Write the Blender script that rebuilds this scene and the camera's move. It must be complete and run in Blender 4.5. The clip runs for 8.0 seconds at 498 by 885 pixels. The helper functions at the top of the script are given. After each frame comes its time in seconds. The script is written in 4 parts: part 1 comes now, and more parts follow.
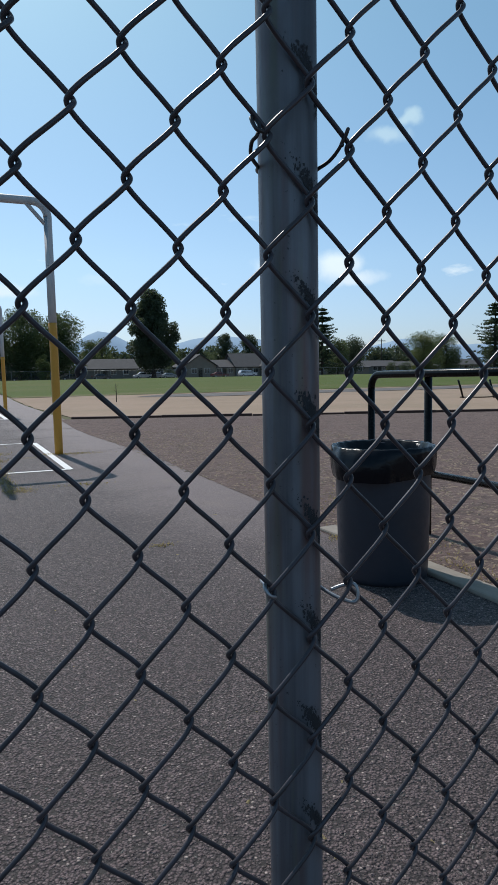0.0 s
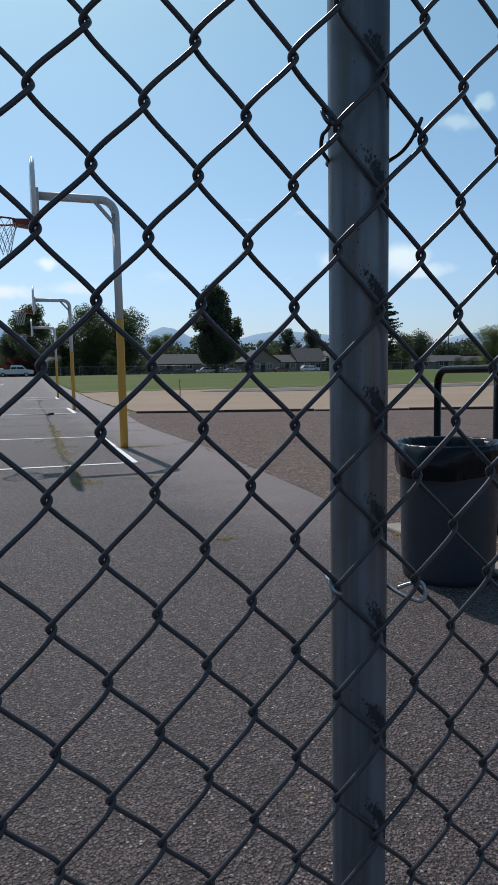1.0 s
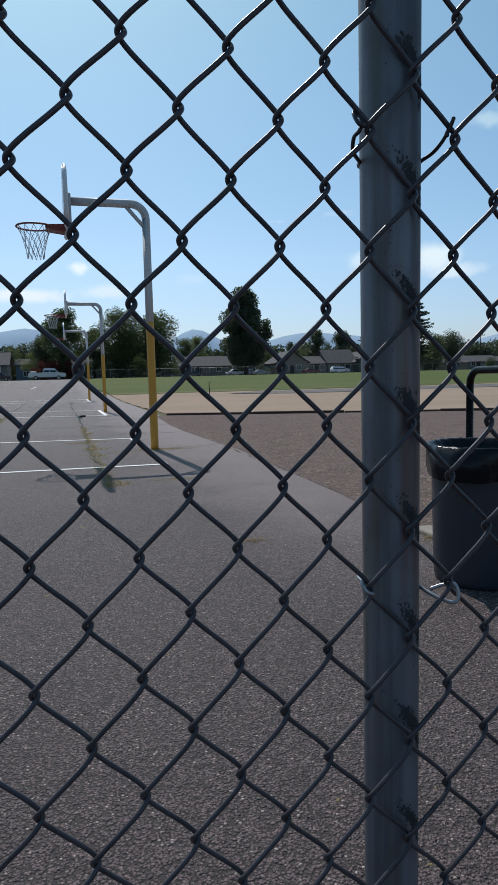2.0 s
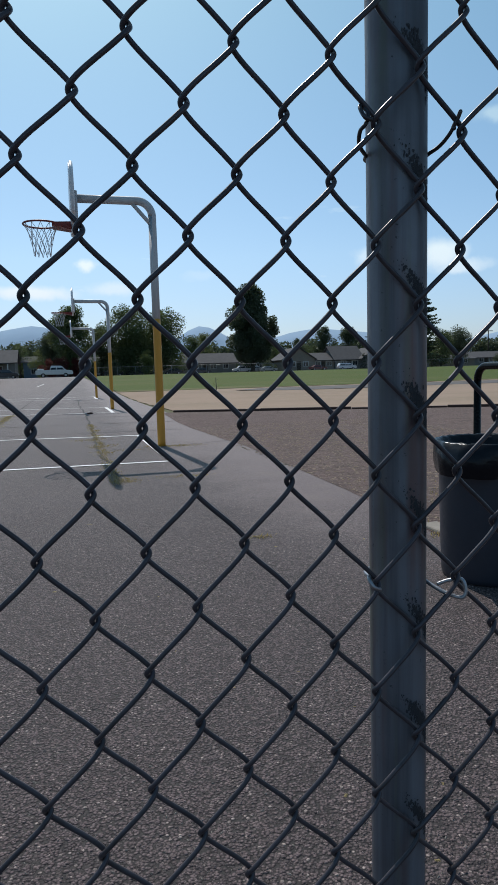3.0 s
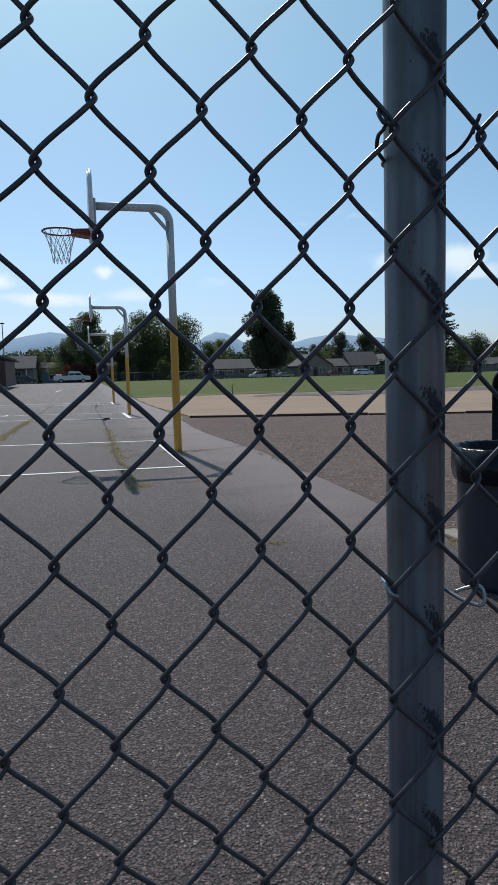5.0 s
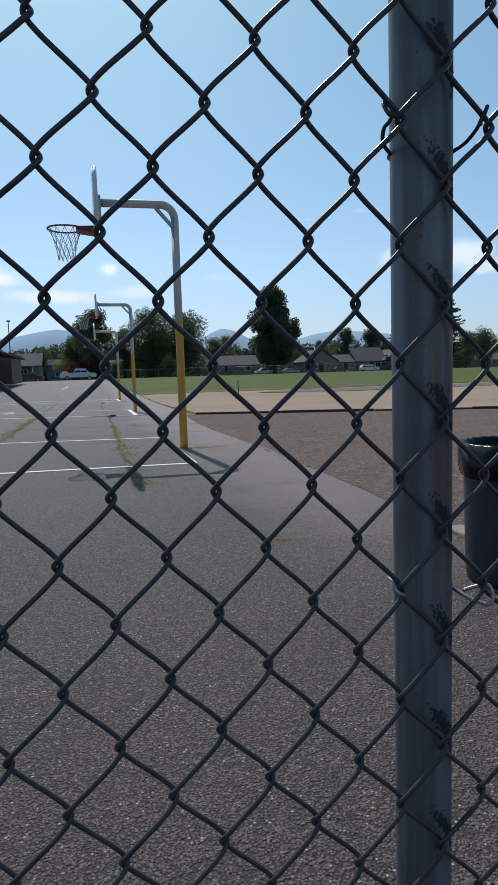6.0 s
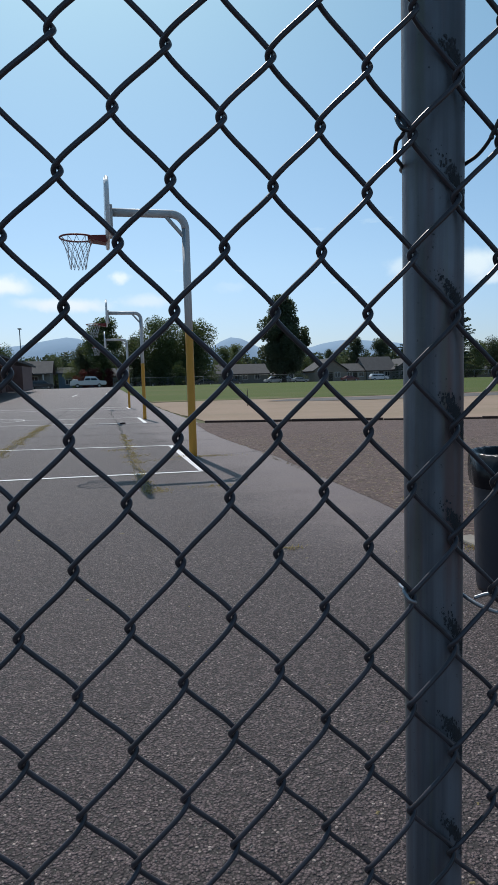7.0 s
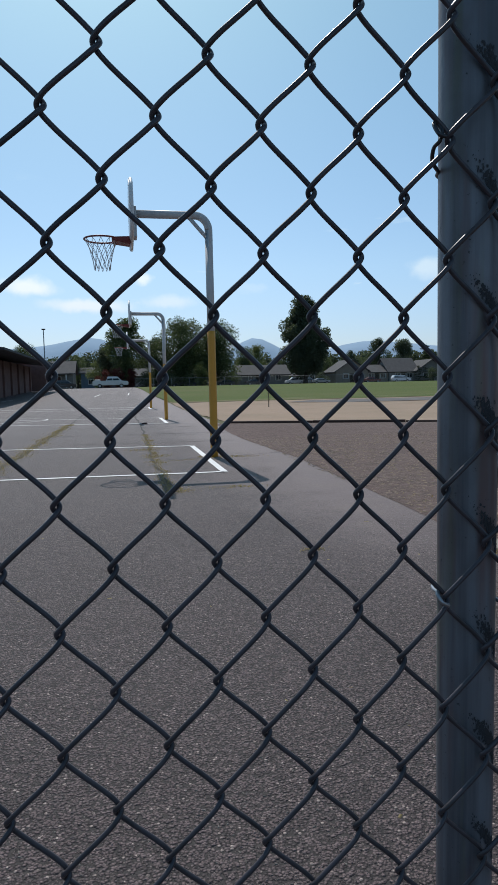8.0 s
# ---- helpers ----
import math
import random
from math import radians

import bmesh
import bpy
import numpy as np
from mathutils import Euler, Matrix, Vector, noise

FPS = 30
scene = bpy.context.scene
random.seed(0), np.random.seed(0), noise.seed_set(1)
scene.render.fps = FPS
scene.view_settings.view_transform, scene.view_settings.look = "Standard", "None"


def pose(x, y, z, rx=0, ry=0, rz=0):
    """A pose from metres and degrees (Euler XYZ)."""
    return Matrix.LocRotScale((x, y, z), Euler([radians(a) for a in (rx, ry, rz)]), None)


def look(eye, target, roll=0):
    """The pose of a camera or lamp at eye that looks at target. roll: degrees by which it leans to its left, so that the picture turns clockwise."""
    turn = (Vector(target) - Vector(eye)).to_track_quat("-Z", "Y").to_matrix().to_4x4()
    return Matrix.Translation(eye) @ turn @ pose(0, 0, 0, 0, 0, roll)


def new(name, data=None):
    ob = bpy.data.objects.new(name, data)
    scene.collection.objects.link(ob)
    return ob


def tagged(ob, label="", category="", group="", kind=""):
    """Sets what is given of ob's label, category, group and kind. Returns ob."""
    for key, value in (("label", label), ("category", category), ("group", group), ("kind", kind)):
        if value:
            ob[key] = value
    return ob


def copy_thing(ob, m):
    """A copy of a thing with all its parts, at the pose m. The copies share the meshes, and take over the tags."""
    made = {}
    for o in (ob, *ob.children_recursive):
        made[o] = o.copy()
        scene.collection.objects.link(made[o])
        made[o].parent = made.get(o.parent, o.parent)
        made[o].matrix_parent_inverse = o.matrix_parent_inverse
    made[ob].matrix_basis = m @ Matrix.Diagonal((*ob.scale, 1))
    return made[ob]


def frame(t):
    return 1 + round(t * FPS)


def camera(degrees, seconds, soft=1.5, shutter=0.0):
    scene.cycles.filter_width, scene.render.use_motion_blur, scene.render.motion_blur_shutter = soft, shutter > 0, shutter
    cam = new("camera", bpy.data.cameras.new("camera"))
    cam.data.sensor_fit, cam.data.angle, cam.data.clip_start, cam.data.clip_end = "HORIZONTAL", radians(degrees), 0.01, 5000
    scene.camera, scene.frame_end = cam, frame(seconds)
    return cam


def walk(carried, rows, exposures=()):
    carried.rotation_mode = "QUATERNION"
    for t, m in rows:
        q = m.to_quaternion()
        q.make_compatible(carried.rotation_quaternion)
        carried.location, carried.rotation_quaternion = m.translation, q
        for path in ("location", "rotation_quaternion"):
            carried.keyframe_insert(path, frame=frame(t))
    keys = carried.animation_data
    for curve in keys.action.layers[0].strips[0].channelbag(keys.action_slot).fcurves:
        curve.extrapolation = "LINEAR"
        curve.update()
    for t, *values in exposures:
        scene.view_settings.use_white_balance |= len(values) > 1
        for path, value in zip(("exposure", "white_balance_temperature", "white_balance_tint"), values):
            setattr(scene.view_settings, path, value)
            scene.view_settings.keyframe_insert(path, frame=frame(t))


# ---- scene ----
cam = camera(41.8, 8.0)
ROWS = [
    (0, -0.0574, -0.3415, 0.9870, -23.728, -5.616, -1.186),
    (0.5, -0.0583, -0.3400, 0.9855, -20.143, -6.215, -1.292),
    (1, -0.0609, -0.3409, 0.9871, -18.279, -5.934, -1.124),
    (1.5, -0.0639, -0.3440, 0.9872, -16.600, -5.604, -1.146),
    (3, -0.0637, -0.3445, 0.9858, -15.081, -5.987, -1.646),
    (3.5, -0.0639, -0.3451, 0.9867, -15.044, -5.480, -1.259),
    (4, -0.0630, -0.3455, 0.9861, -14.321, -5.527, -1.577),
    (4.5, -0.0644, -0.3451, 0.9858, -14.084, -5.574, -1.374),
    (5, -0.0639, -0.3438, 0.9854, -13.668, -5.450, -1.595),
    (6.5, -0.0616, -0.3383, 0.9859, -12.781, -5.817, -1.692),
    (7, -0.0661, -0.3447, 0.9856, -12.369, -4.978, -1.576),
    (7.5, -0.0705, -0.3489, 0.9850, -12.414, -5.220, -1.615),
    (8, -0.0769, -0.3487, 0.9874, -10.557, -4.863, -1.300),
]
walk(cam, [(t, pose(x, y, z, 90 + pitch, 0, yaw) @ pose(0, 0, 0, 0, 0, roll)) for t, x, y, z, yaw, pitch, roll in ROWS],
     exposures=[(0.0, 0.12), (1.0, 0.05), (3.0, 0.05), (8.0, 0.05)])

# ---- light ----
SUN_ELEV, SUN_AZ = 52.0, -4.6          # degrees; azimuth from +y towards +x
world = bpy.data.worlds.new("sky")
scene.world = world
world.use_nodes = True
wn, wl = world.node_tree.nodes, world.node_tree.links
wn.clear()
sky = wn.new("ShaderNodeTexSky")
sky.sky_type, sky.sun_disc = "NISHITA", False
sky.sun_elevation, sky.sun_rotation = radians(SUN_ELEV), radians(SUN_AZ)
sky.altitude, sky.air_density, sky.dust_density, sky.ozone_density = 400, 1.0, 1.2, 1.3
wtc = wn.new("ShaderNodeTexCoord")
wmap = wn.new("ShaderNodeMapping")
wmap.inputs["Scale"].default_value = (7.0, 7.0, 24.0)
wmap.inputs["Location"].default_value = (1.3, 0.4, 0.2)
wnoise = wn.new("ShaderNodeTexNoise")
wnoise.inputs["Scale"].default_value, wnoise.inputs["Detail"].default_value = 1.0, 8.0
wnoise.inputs["Roughness"].default_value = 0.55
wramp = wn.new("ShaderNodeValToRGB")
wramp.color_ramp.elements[0].position, wramp.color_ramp.elements[1].position = 0.66, 0.80
wsep = wn.new("ShaderNodeSeparateXYZ")
wband = wn.new("ShaderNodeMapRange")
wband.inputs["From Min"].default_value, wband.inputs["From Max"].default_value = 0.30, 0.16
wmul = wn.new("ShaderNodeMath")
wmul.operation = "MULTIPLY"
wmix = wn.new("ShaderNodeMix")
wmix.data_type = "RGBA"
wmix.inputs["B"].default_value = (9.5, 9.1, 8.7, 1)
wbg = wn.new("ShaderNodeBackground")
wbg.inputs["Strength"].default_value = 0.115
wout = wn.new("ShaderNodeOutputWorld")
wl.new(wtc.outputs["Generated"], wmap.inputs["Vector"])
wl.new(wmap.outputs[0], wnoise.inputs["Vector"])
wl.new(wnoise.outputs["Fac"], wramp.inputs[0])
wl.new(wtc.outputs["Generated"], wsep.inputs[0])
wl.new(wsep.outputs["Z"], wband.inputs["Value"])
wl.new(wramp.outputs[0], wmul.inputs[0])
wl.new(wband.outputs[0], wmul.inputs[1])

# small fair-weather clouds low over the hills: azimuth, elevation, half width, half height, density
wfray = wn.new("ShaderNodeTexNoise")
wfray.inputs["Scale"].default_value, wfray.inputs["Detail"].default_value = 38.0, 6.0
wl.new(wtc.outputs["Generated"], wfray.inputs["Vector"])
wshift = wn.new("ShaderNodeVectorMath")
wshift.operation = "MULTIPLY_ADD"
wshift.inputs[1].default_value, wshift.inputs[2].default_value = (0.038, 0.038, 0.02), (-0.019, -0.019, -0.010)
wl.new(wfray.outputs["Color"], wshift.inputs[0])
wbent = wn.new("ShaderNodeVectorMath")
wl.new(wtc.outputs["Generated"], wbent.inputs[0])
wl.new(wshift.outputs[0], wbent.inputs[1])
cloud_cover = wmul.outputs[0]
for az, el, half_w, half_h, dense in ((-7.6, 8.6, 2.6, 1.0, 1.0), (-2.9, 7.1, 4.6, 0.8, 0.9), (1.8, 9.4, 1.2, 0.65, 0.85), (4.0, 7.4, 2.7, 0.8, 0.55), (11.0, 8.4, 1.6, 0.5, 0.15),
                                      (25.8, 9.4, 1.9, 1.1, 0.45), (31.6, 9.3, 2.4, 1.6, 0.75), (33.2, 8.3, 3.0, 0.8, 0.6), (37.6, 20.1, 1.2, 0.8, 0.35), (35.9, 19.0, 1.9, 0.8, 0.3)):
    e_, a_ = radians(el), radians(az)
    spot = wn.new("ShaderNodeMapping")
    spot.vector_type = "TEXTURE"
    spot.inputs["Location"].default_value = (math.cos(e_) * math.sin(a_), math.cos(e_) * math.cos(a_), math.sin(e_))
    spot.inputs["Rotation"].default_value = (e_, 0, -a_)
    spot.inputs["Scale"].default_value = (radians(half_w), 0.5, radians(half_h))
    wl.new(wbent.outputs[0], spot.inputs["Vector"])
    reach = wn.new("ShaderNodeVectorMath")
    reach.operation = "LENGTH"
    wl.new(spot.outputs[0], reach.inputs[0])
    puff = wn.new("ShaderNodeMapRange")
    puff.interpolation_type = "SMOOTHSTEP"
    puff.inputs["From Min"].default_value, puff.inputs["From Max"].default_value, puff.inputs["To Max"].default_value = 1.05, 0.25, dense
    wl.new(reach.outputs["Value"], puff.inputs["Value"])
    both = wn.new("ShaderNodeMath")
    both.operation = "MAXIMUM"
    wl.new(cloud_cover, both.inputs[0])
    wl.new(puff.outputs[0], both.inputs[1])
    cloud_cover = both.outputs[0]
wl.new(cloud_cover, wmix.inputs["Factor"])
wl.new(sky.outputs[0], wmix.inputs["A"])
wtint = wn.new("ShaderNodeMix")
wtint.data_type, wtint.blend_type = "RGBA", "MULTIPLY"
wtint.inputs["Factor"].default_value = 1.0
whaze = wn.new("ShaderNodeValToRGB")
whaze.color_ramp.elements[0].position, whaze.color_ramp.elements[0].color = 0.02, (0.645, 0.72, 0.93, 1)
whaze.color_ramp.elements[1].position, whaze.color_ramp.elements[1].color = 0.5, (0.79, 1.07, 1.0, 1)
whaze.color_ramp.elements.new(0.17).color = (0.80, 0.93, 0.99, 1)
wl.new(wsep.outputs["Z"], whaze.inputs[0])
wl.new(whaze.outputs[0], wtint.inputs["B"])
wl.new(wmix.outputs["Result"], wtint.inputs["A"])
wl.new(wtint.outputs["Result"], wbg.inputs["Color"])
wl.new(wbg.outputs[0], wout.inputs[0])

sun_data = bpy.data.lights.new("sun", "SUN")
sun_data.energy, sun_data.angle, sun_data.color = 3.0, radians(0.55), (1.0, 0.95, 0.915)
sun = new("sun", sun_data)
_e, _a = radians(SUN_ELEV), radians(SUN_AZ)
sun.matrix_world = look((0, 0, 30), Vector((0, 0, 30)) - Vector((math.cos(_e) * math.sin(_a), math.cos(_e) * math.cos(_a), math.sin(_e))))


# ---- materials ----
class Mat:
    """A small builder round one Principled material."""

    def __init__(self, name, color, rough=0.7, metal=0.0, spec=0.5):
        self.m = bpy.data.materials.new(name)
        self.m.use_nodes = True
        self.n, self.l = self.m.node_tree.nodes, self.m.node_tree.links
        self.b = self.n["Principled BSDF"]
        self.b.inputs["Base Color"].default_value = (*color, 1)
        self.b.inputs["Roughness"].default_value = rough
        self.b.inputs["Metallic"].default_value = metal
        self.b.inputs["Specular IOR Level"].default_value = spec
        self.tc = self.n.new("ShaderNodeTexCoord")
        self.col = None
        self.color = color
        self.height = None

    def coords(self, kind="Object", scale=(1, 1, 1)):
        mp = self.n.new("ShaderNodeMapping")
        mp.inputs["Scale"].default_value = scale
        self.l.new(self.tc.outputs[kind], mp.inputs["Vector"])
        return mp.outputs[0]

    def noise(self, scale, detail=4, rough=0.55, stretch=(1, 1, 1), kind="Object", distort=0.0):
        t = self.n.new("ShaderNodeTexNoise")
        t.inputs["Scale"].default_value, t.inputs["Detail"].default_value = scale, detail
        t.inputs["Roughness"].default_value, t.inputs["Distortion"].default_value = rough, distort
        self.l.new(self.coords(kind, stretch), t.inputs["Vector"])
        return t.outputs["Fac"]

    def cells(self, scale, out="Distance", stretch=(1, 1, 1), kind="Object", feature="F1"):
        t = self.n.new("ShaderNodeTexVoronoi")
        t.feature = feature
        t.inputs["Scale"].default_value = scale
        self.l.new(self.coords(kind, stretch), t.inputs["Vector"])
        return t.outputs[out]

    def ramp(self, fac, lo, hi, a=0.0, b=1.0):
        r = self.n.new("ShaderNodeMapRange")
        r.inputs["From Min"].default_value, r.inputs["From Max"].default_value = lo, hi
        r.inputs["To Min"].default_value, r.inputs["To Max"].default_value = a, b
        self.l.new(fac, r.inputs["Value"])
        return r.outputs[0]

    def math(self, op, a, b):
        t = self.n.new("ShaderNodeMath")
        t.operation = op
        for i, v in enumerate((a, b)):
            if isinstance(v, (int, float)):
                t.inputs[i].default_value = v
            else:
                self.l.new(v, t.inputs[i])
        return t.outputs[0]

    def mix(self, fac, color, blend="MIX"):
        t = self.n.new("ShaderNodeMix")
        t.data_type, t.blend_type = "RGBA", blend
        if isinstance(fac, (int, float)):
            t.inputs["Factor"].default_value = fac
        else:
            self.l.new(fac, t.inputs["Factor"])
        if self.col is None:
            t.inputs["A"].default_value = (*self.color, 1)
        else:
            self.l.new(self.col, t.inputs["A"])
        t.inputs["B"].default_value = (*color, 1)
        self.col = t.outputs["Result"]
        self.l.new(self.col, self.b.inputs["Base Color"])
        return self

    def bump(self, fac, strength, distance):
        t = self.n.new("ShaderNodeBump")
        t.inputs["Strength"].default_value, t.inputs["Distance"].default_value = strength, distance
        self.l.new(fac, t.inputs["Height"])
        if self.height is not None:
            self.l.new(self.height, t.inputs["Normal"])
        self.height = t.outputs[0]
        self.l.new(self.height, self.b.inputs["Normal"])
        return self

    def rough(self, fac):
        self.l.new(fac, self.b.inputs["Roughness"])
        return self

    def piece_tint(self, color, lo=0.0, hi=0.5):
        t = self.n.new("ShaderNodeObjectInfo")
        return self.mix(self.ramp(t.outputs["Random"], 0, 1, lo, hi), color)

    def island_tint(self, color, lo=0.0, hi=0.6):
        t = self.n.new("ShaderNodeNewGeometry")
        return self.mix(self.ramp(t.outputs["Random Per Island"], 0, 1, lo, hi), color)


def plain(name, color, rough=0.6, metal=0.0, vary=0.25, scale=12.0, bump=0.15, spec=0.5):
    """A worn surface: two scales of tone, fine relief."""
    m = Mat(name, color, rough, metal, spec)
    dark = tuple(c * 0.55 for c in color)
    light = tuple(min(1, c * 1.25 + 0.01) for c in color)
    m.mix(m.ramp(m.noise(scale, 5), 0.35, 0.75, 0, vary * 2), dark)
    m.mix(m.ramp(m.noise(scale * 9, 3), 0.5, 0.8, 0, vary), light)
    m.rough(m.ramp(m.noise(scale * 3, 4), 0.3, 0.7, max(0.03, rough - 0.1), min(1, rough + 0.12)))
    m.bump(m.noise(scale * 12, 4), bump, 0.002)
    return m.m


def asphalt_material():
    """Open-textured asphalt; a finer, browner lane runs along its edge, and low-angle glare is painted on as paler
    courts beyond.
    """
    m = Mat("asphalt", (0.121, 0.086, 0.087), 0.75, 0, 0.35)
    m.mix(m.ramp(m.noise(0.35, 5, 0.6), 0.38, 0.68, 0, 0.6), (0.160, 0.113, 0.111))
    m.mix(m.ramp(m.noise(2.1, 5, 0.65), 0.5, 0.78, 0, 0.4), (0.06991, 0.05283, 0.05062))
    sepx = m.n.new("ShaderNodeSeparateXYZ")
    m.l.new(m.coords(), sepx.inputs[0])
    wob = m.math("MULTIPLY", m.math("SUBTRACT", m.noise(0.9, 6, 0.65), 0.5), 1.5)
    lane = m.ramp(m.math("ADD", sepx.outputs["X"], wob), 0.75, 1.7)
    far_ = m.ramp(m.math("ADD", sepx.outputs["Y"], m.math("MULTIPLY", wob, 1.6)), 2.3, 4.6)
    fine = m.math("MULTIPLY", lane, far_)
    rough_ = m.math("SUBTRACT", 1.0, m.math("MULTIPLY", fine, 0.75))
    stone = m.cells(128.0)
    sep = m.n.new("ShaderNodeSeparateColor")
    m.l.new(m.cells(128.0, "Color"), sep.inputs[0])
    # painted glare: the colour pales with distance towards the far courts
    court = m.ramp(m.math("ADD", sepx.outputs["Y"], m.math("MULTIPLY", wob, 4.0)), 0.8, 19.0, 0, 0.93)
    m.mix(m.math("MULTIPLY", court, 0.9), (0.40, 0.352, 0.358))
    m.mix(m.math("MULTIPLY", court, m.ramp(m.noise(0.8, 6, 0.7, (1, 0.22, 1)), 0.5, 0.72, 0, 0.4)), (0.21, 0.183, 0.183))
    m.mix(m.math("MULTIPLY", fine, 0.6), (0.146, 0.111, 0.107))
    m.mix(m.math("MULTIPLY", fine, m.ramp(m.noise(1.6, 6, 0.7), 0.5, 0.68, 0, 0.45)), (0.19, 0.15, 0.125))
    m.mix(m.math("MULTIPLY", rough_, m.ramp(sep.outputs[0], 0.3, 1.0, 0, 0.6)), (0.215, 0.160, 0.153))
    m.mix(m.math("MULTIPLY", rough_, m.ramp(sep.outputs[2], 0.2, 0.0, 0, 0.6)), (0.035, 0.027, 0.026))
    m.mix(m.math("MULTIPLY", rough_, m.ramp(sep.outputs[1], 0.955, 0.965, 0, 0.8)), (0.46, 0.37, 0.33))
    # gaps between stones are darkened in colour to stand in for their shade
    m.mix(m.math("MULTIPLY", rough_, m.ramp(stone, 0.42, 0.66, 0, 0.95)), (0.016, 0.0125, 0.012))
    m.mix(m.ramp(m.noise(260.0, 2), 0.6, 0.8, 0, 0.3), (0.2119, 0.1612, 0.1492))
    coarse = m.cells(62.0, "Distance", (1, 1.15, 1))
    m.mix(m.math("MULTIPLY", rough_, m.ramp(coarse, 0.5, 0.75, 0, 0.6)), (0.020, 0.0165, 0.0155))
    m.mix(m.math("MULTIPLY", rough_, m.ramp(m.noise(85.0, 6, 0.8), 0.54, 0.62, 0, 0.92)), (0.027, 0.021, 0.020))
    m.mix(m.math("MULTIPLY", rough_, m.ramp(m.noise(26.0, 6, 0.8), 0.52, 0.66, 0, 0.5)), (0.04, 0.03, 0.03))
    m.mix(m.math("MULTIPLY", rough_, m.ramp(m.noise(19.0, 6, 0.8), 0.56, 0.7, 0, 0.35)), (0.22, 0.165, 0.16))
    m.bump(m.math("MULTIPLY", rough_, m.ramp(coarse, 0.2, 0.8, 1, 0)), 0.4, 0.005)
    m.bump(m.math("MULTIPLY", rough_, m.ramp(stone, 0.1, 0.75, 1, 0)), 0.9, 0.005)
    m.bump(m.noise(36.0, 4), 0.4, 0.007)
    return m.m


def worn_path_material():
    m = Mat("smooth asphalt", (0.115, 0.10, 0.092), 0.85, 0, 0.3)
    m.mix(m.ramp(m.noise(1.2, 6, 0.6), 0.4, 0.7, 0, 0.6), (0.095, 0.088, 0.085))
    m.mix(m.ramp(m.noise(160.0, 3), 0.55, 0.8, 0, 0.45), (0.26, 0.24, 0.22))
    m.bump(m.noise(150.0, 3), 0.4, 0.003)
    return m.m


def chips_material():
    m = Mat("wood chip soil", (0.14, 0.096, 0.087), 0.95, 0, 0.2)
    m.mix(m.ramp(m.noise(0.5, 5), 0.4, 0.7, 0, 0.6), (0.16, 0.118, 0.104))
    m.mix(m.ramp(m.noise(3.5, 6, 0.7), 0.46, 0.66, 0, 0.75), (0.075, 0.058, 0.05))
    m.mix(m.ramp(m.noise(15.0, 5, 0.75, (1, 0.6, 1)), 0.53, 0.66, 0, 0.8), (0.05, 0.038, 0.032))
    m.mix(m.ramp(m.noise(22.0, 5, 0.7, (0.6, 1, 1)), 0.55, 0.65, 0, 0.85), (0.30, 0.225, 0.18))
    m.mix(m.ramp(m.cells(55.0), 0.05, 0.3, 0.4, 0), (0.23, 0.18, 0.14))
    m.bump(m.noise(24.0, 6, 0.7), 0.9, 0.03)
    m.bump(m.noise(5.0, 5), 0.6, 0.05)
    return m.m


def sand_material():
    m = Mat("dry sandy soil", (0.32, 0.23, 0.168), 0.95, 0, 0.2)
    m.mix(m.ramp(m.noise(0.25, 6, 0.6), 0.42, 0.68, 0, 0.7), (0.24, 0.185, 0.125))
    m.mix(m.ramp(m.noise(3.0, 5), 0.55, 0.75, 0, 0.5), (0.40, 0.32, 0.235))
    m.bump(m.noise(7.0, 6), 0.6, 0.03)
    return m.m


def grass_material():
    m = Mat("mown grass", (0.068, 0.096, 0.010), 0.9, 0, 0.2)
    m.mix(m.ramp(m.noise(0.12, 5, 0.6, (0.35, 1, 1)), 0.46, 0.68, 0, 0.55), (0.125, 0.115, 0.035))
    m.mix(m.ramp(m.noise(2.5, 5), 0.45, 0.75, 0, 0.6), (0.06, 0.082, 0.012))
    sepy = m.n.new("ShaderNodeSeparateXYZ")
    m.l.new(m.coords(), sepy.inputs[0])
    worn = m.math("ADD", sepy.outputs["Y"], m.math("MULTIPLY", m.noise(0.3, 6, 0.65, (0.4, 1, 1)), 34.0))
    m.mix(m.ramp(worn, 59.0, 50.0, 0, 0.8), (0.21, 0.165, 0.095))
    m.bump(m.noise(14.0, 5), 0.8, 0.04)
    return m.m


def ground_material():
    m = Mat("dry ground", (0.13, 0.115, 0.06), 0.95, 0, 0.2)
    m.mix(m.ramp(m.noise(0.05, 6), 0.4, 0.7, 0, 0.8), (0.07, 0.085, 0.03))
    m.bump(m.noise(3.0, 5), 0.6, 0.05)
    return m.m


def line_paint_material():
    m = Mat("worn white line paint", (0.78, 0.77, 0.75), 0.7, 0, 0.4)
    m.mix(m.ramp(m.noise(28.0, 6, 0.7), 0.6, 0.72, 0, 0.7), (0.15, 0.135, 0.13))
    m.mix(m.ramp(m.noise(3.0, 4), 0.45, 0.75, 0, 0.35), (0.45, 0.44, 0.42))
    m.bump(m.noise(120.0, 3), 0.4, 0.002)
    return m.m


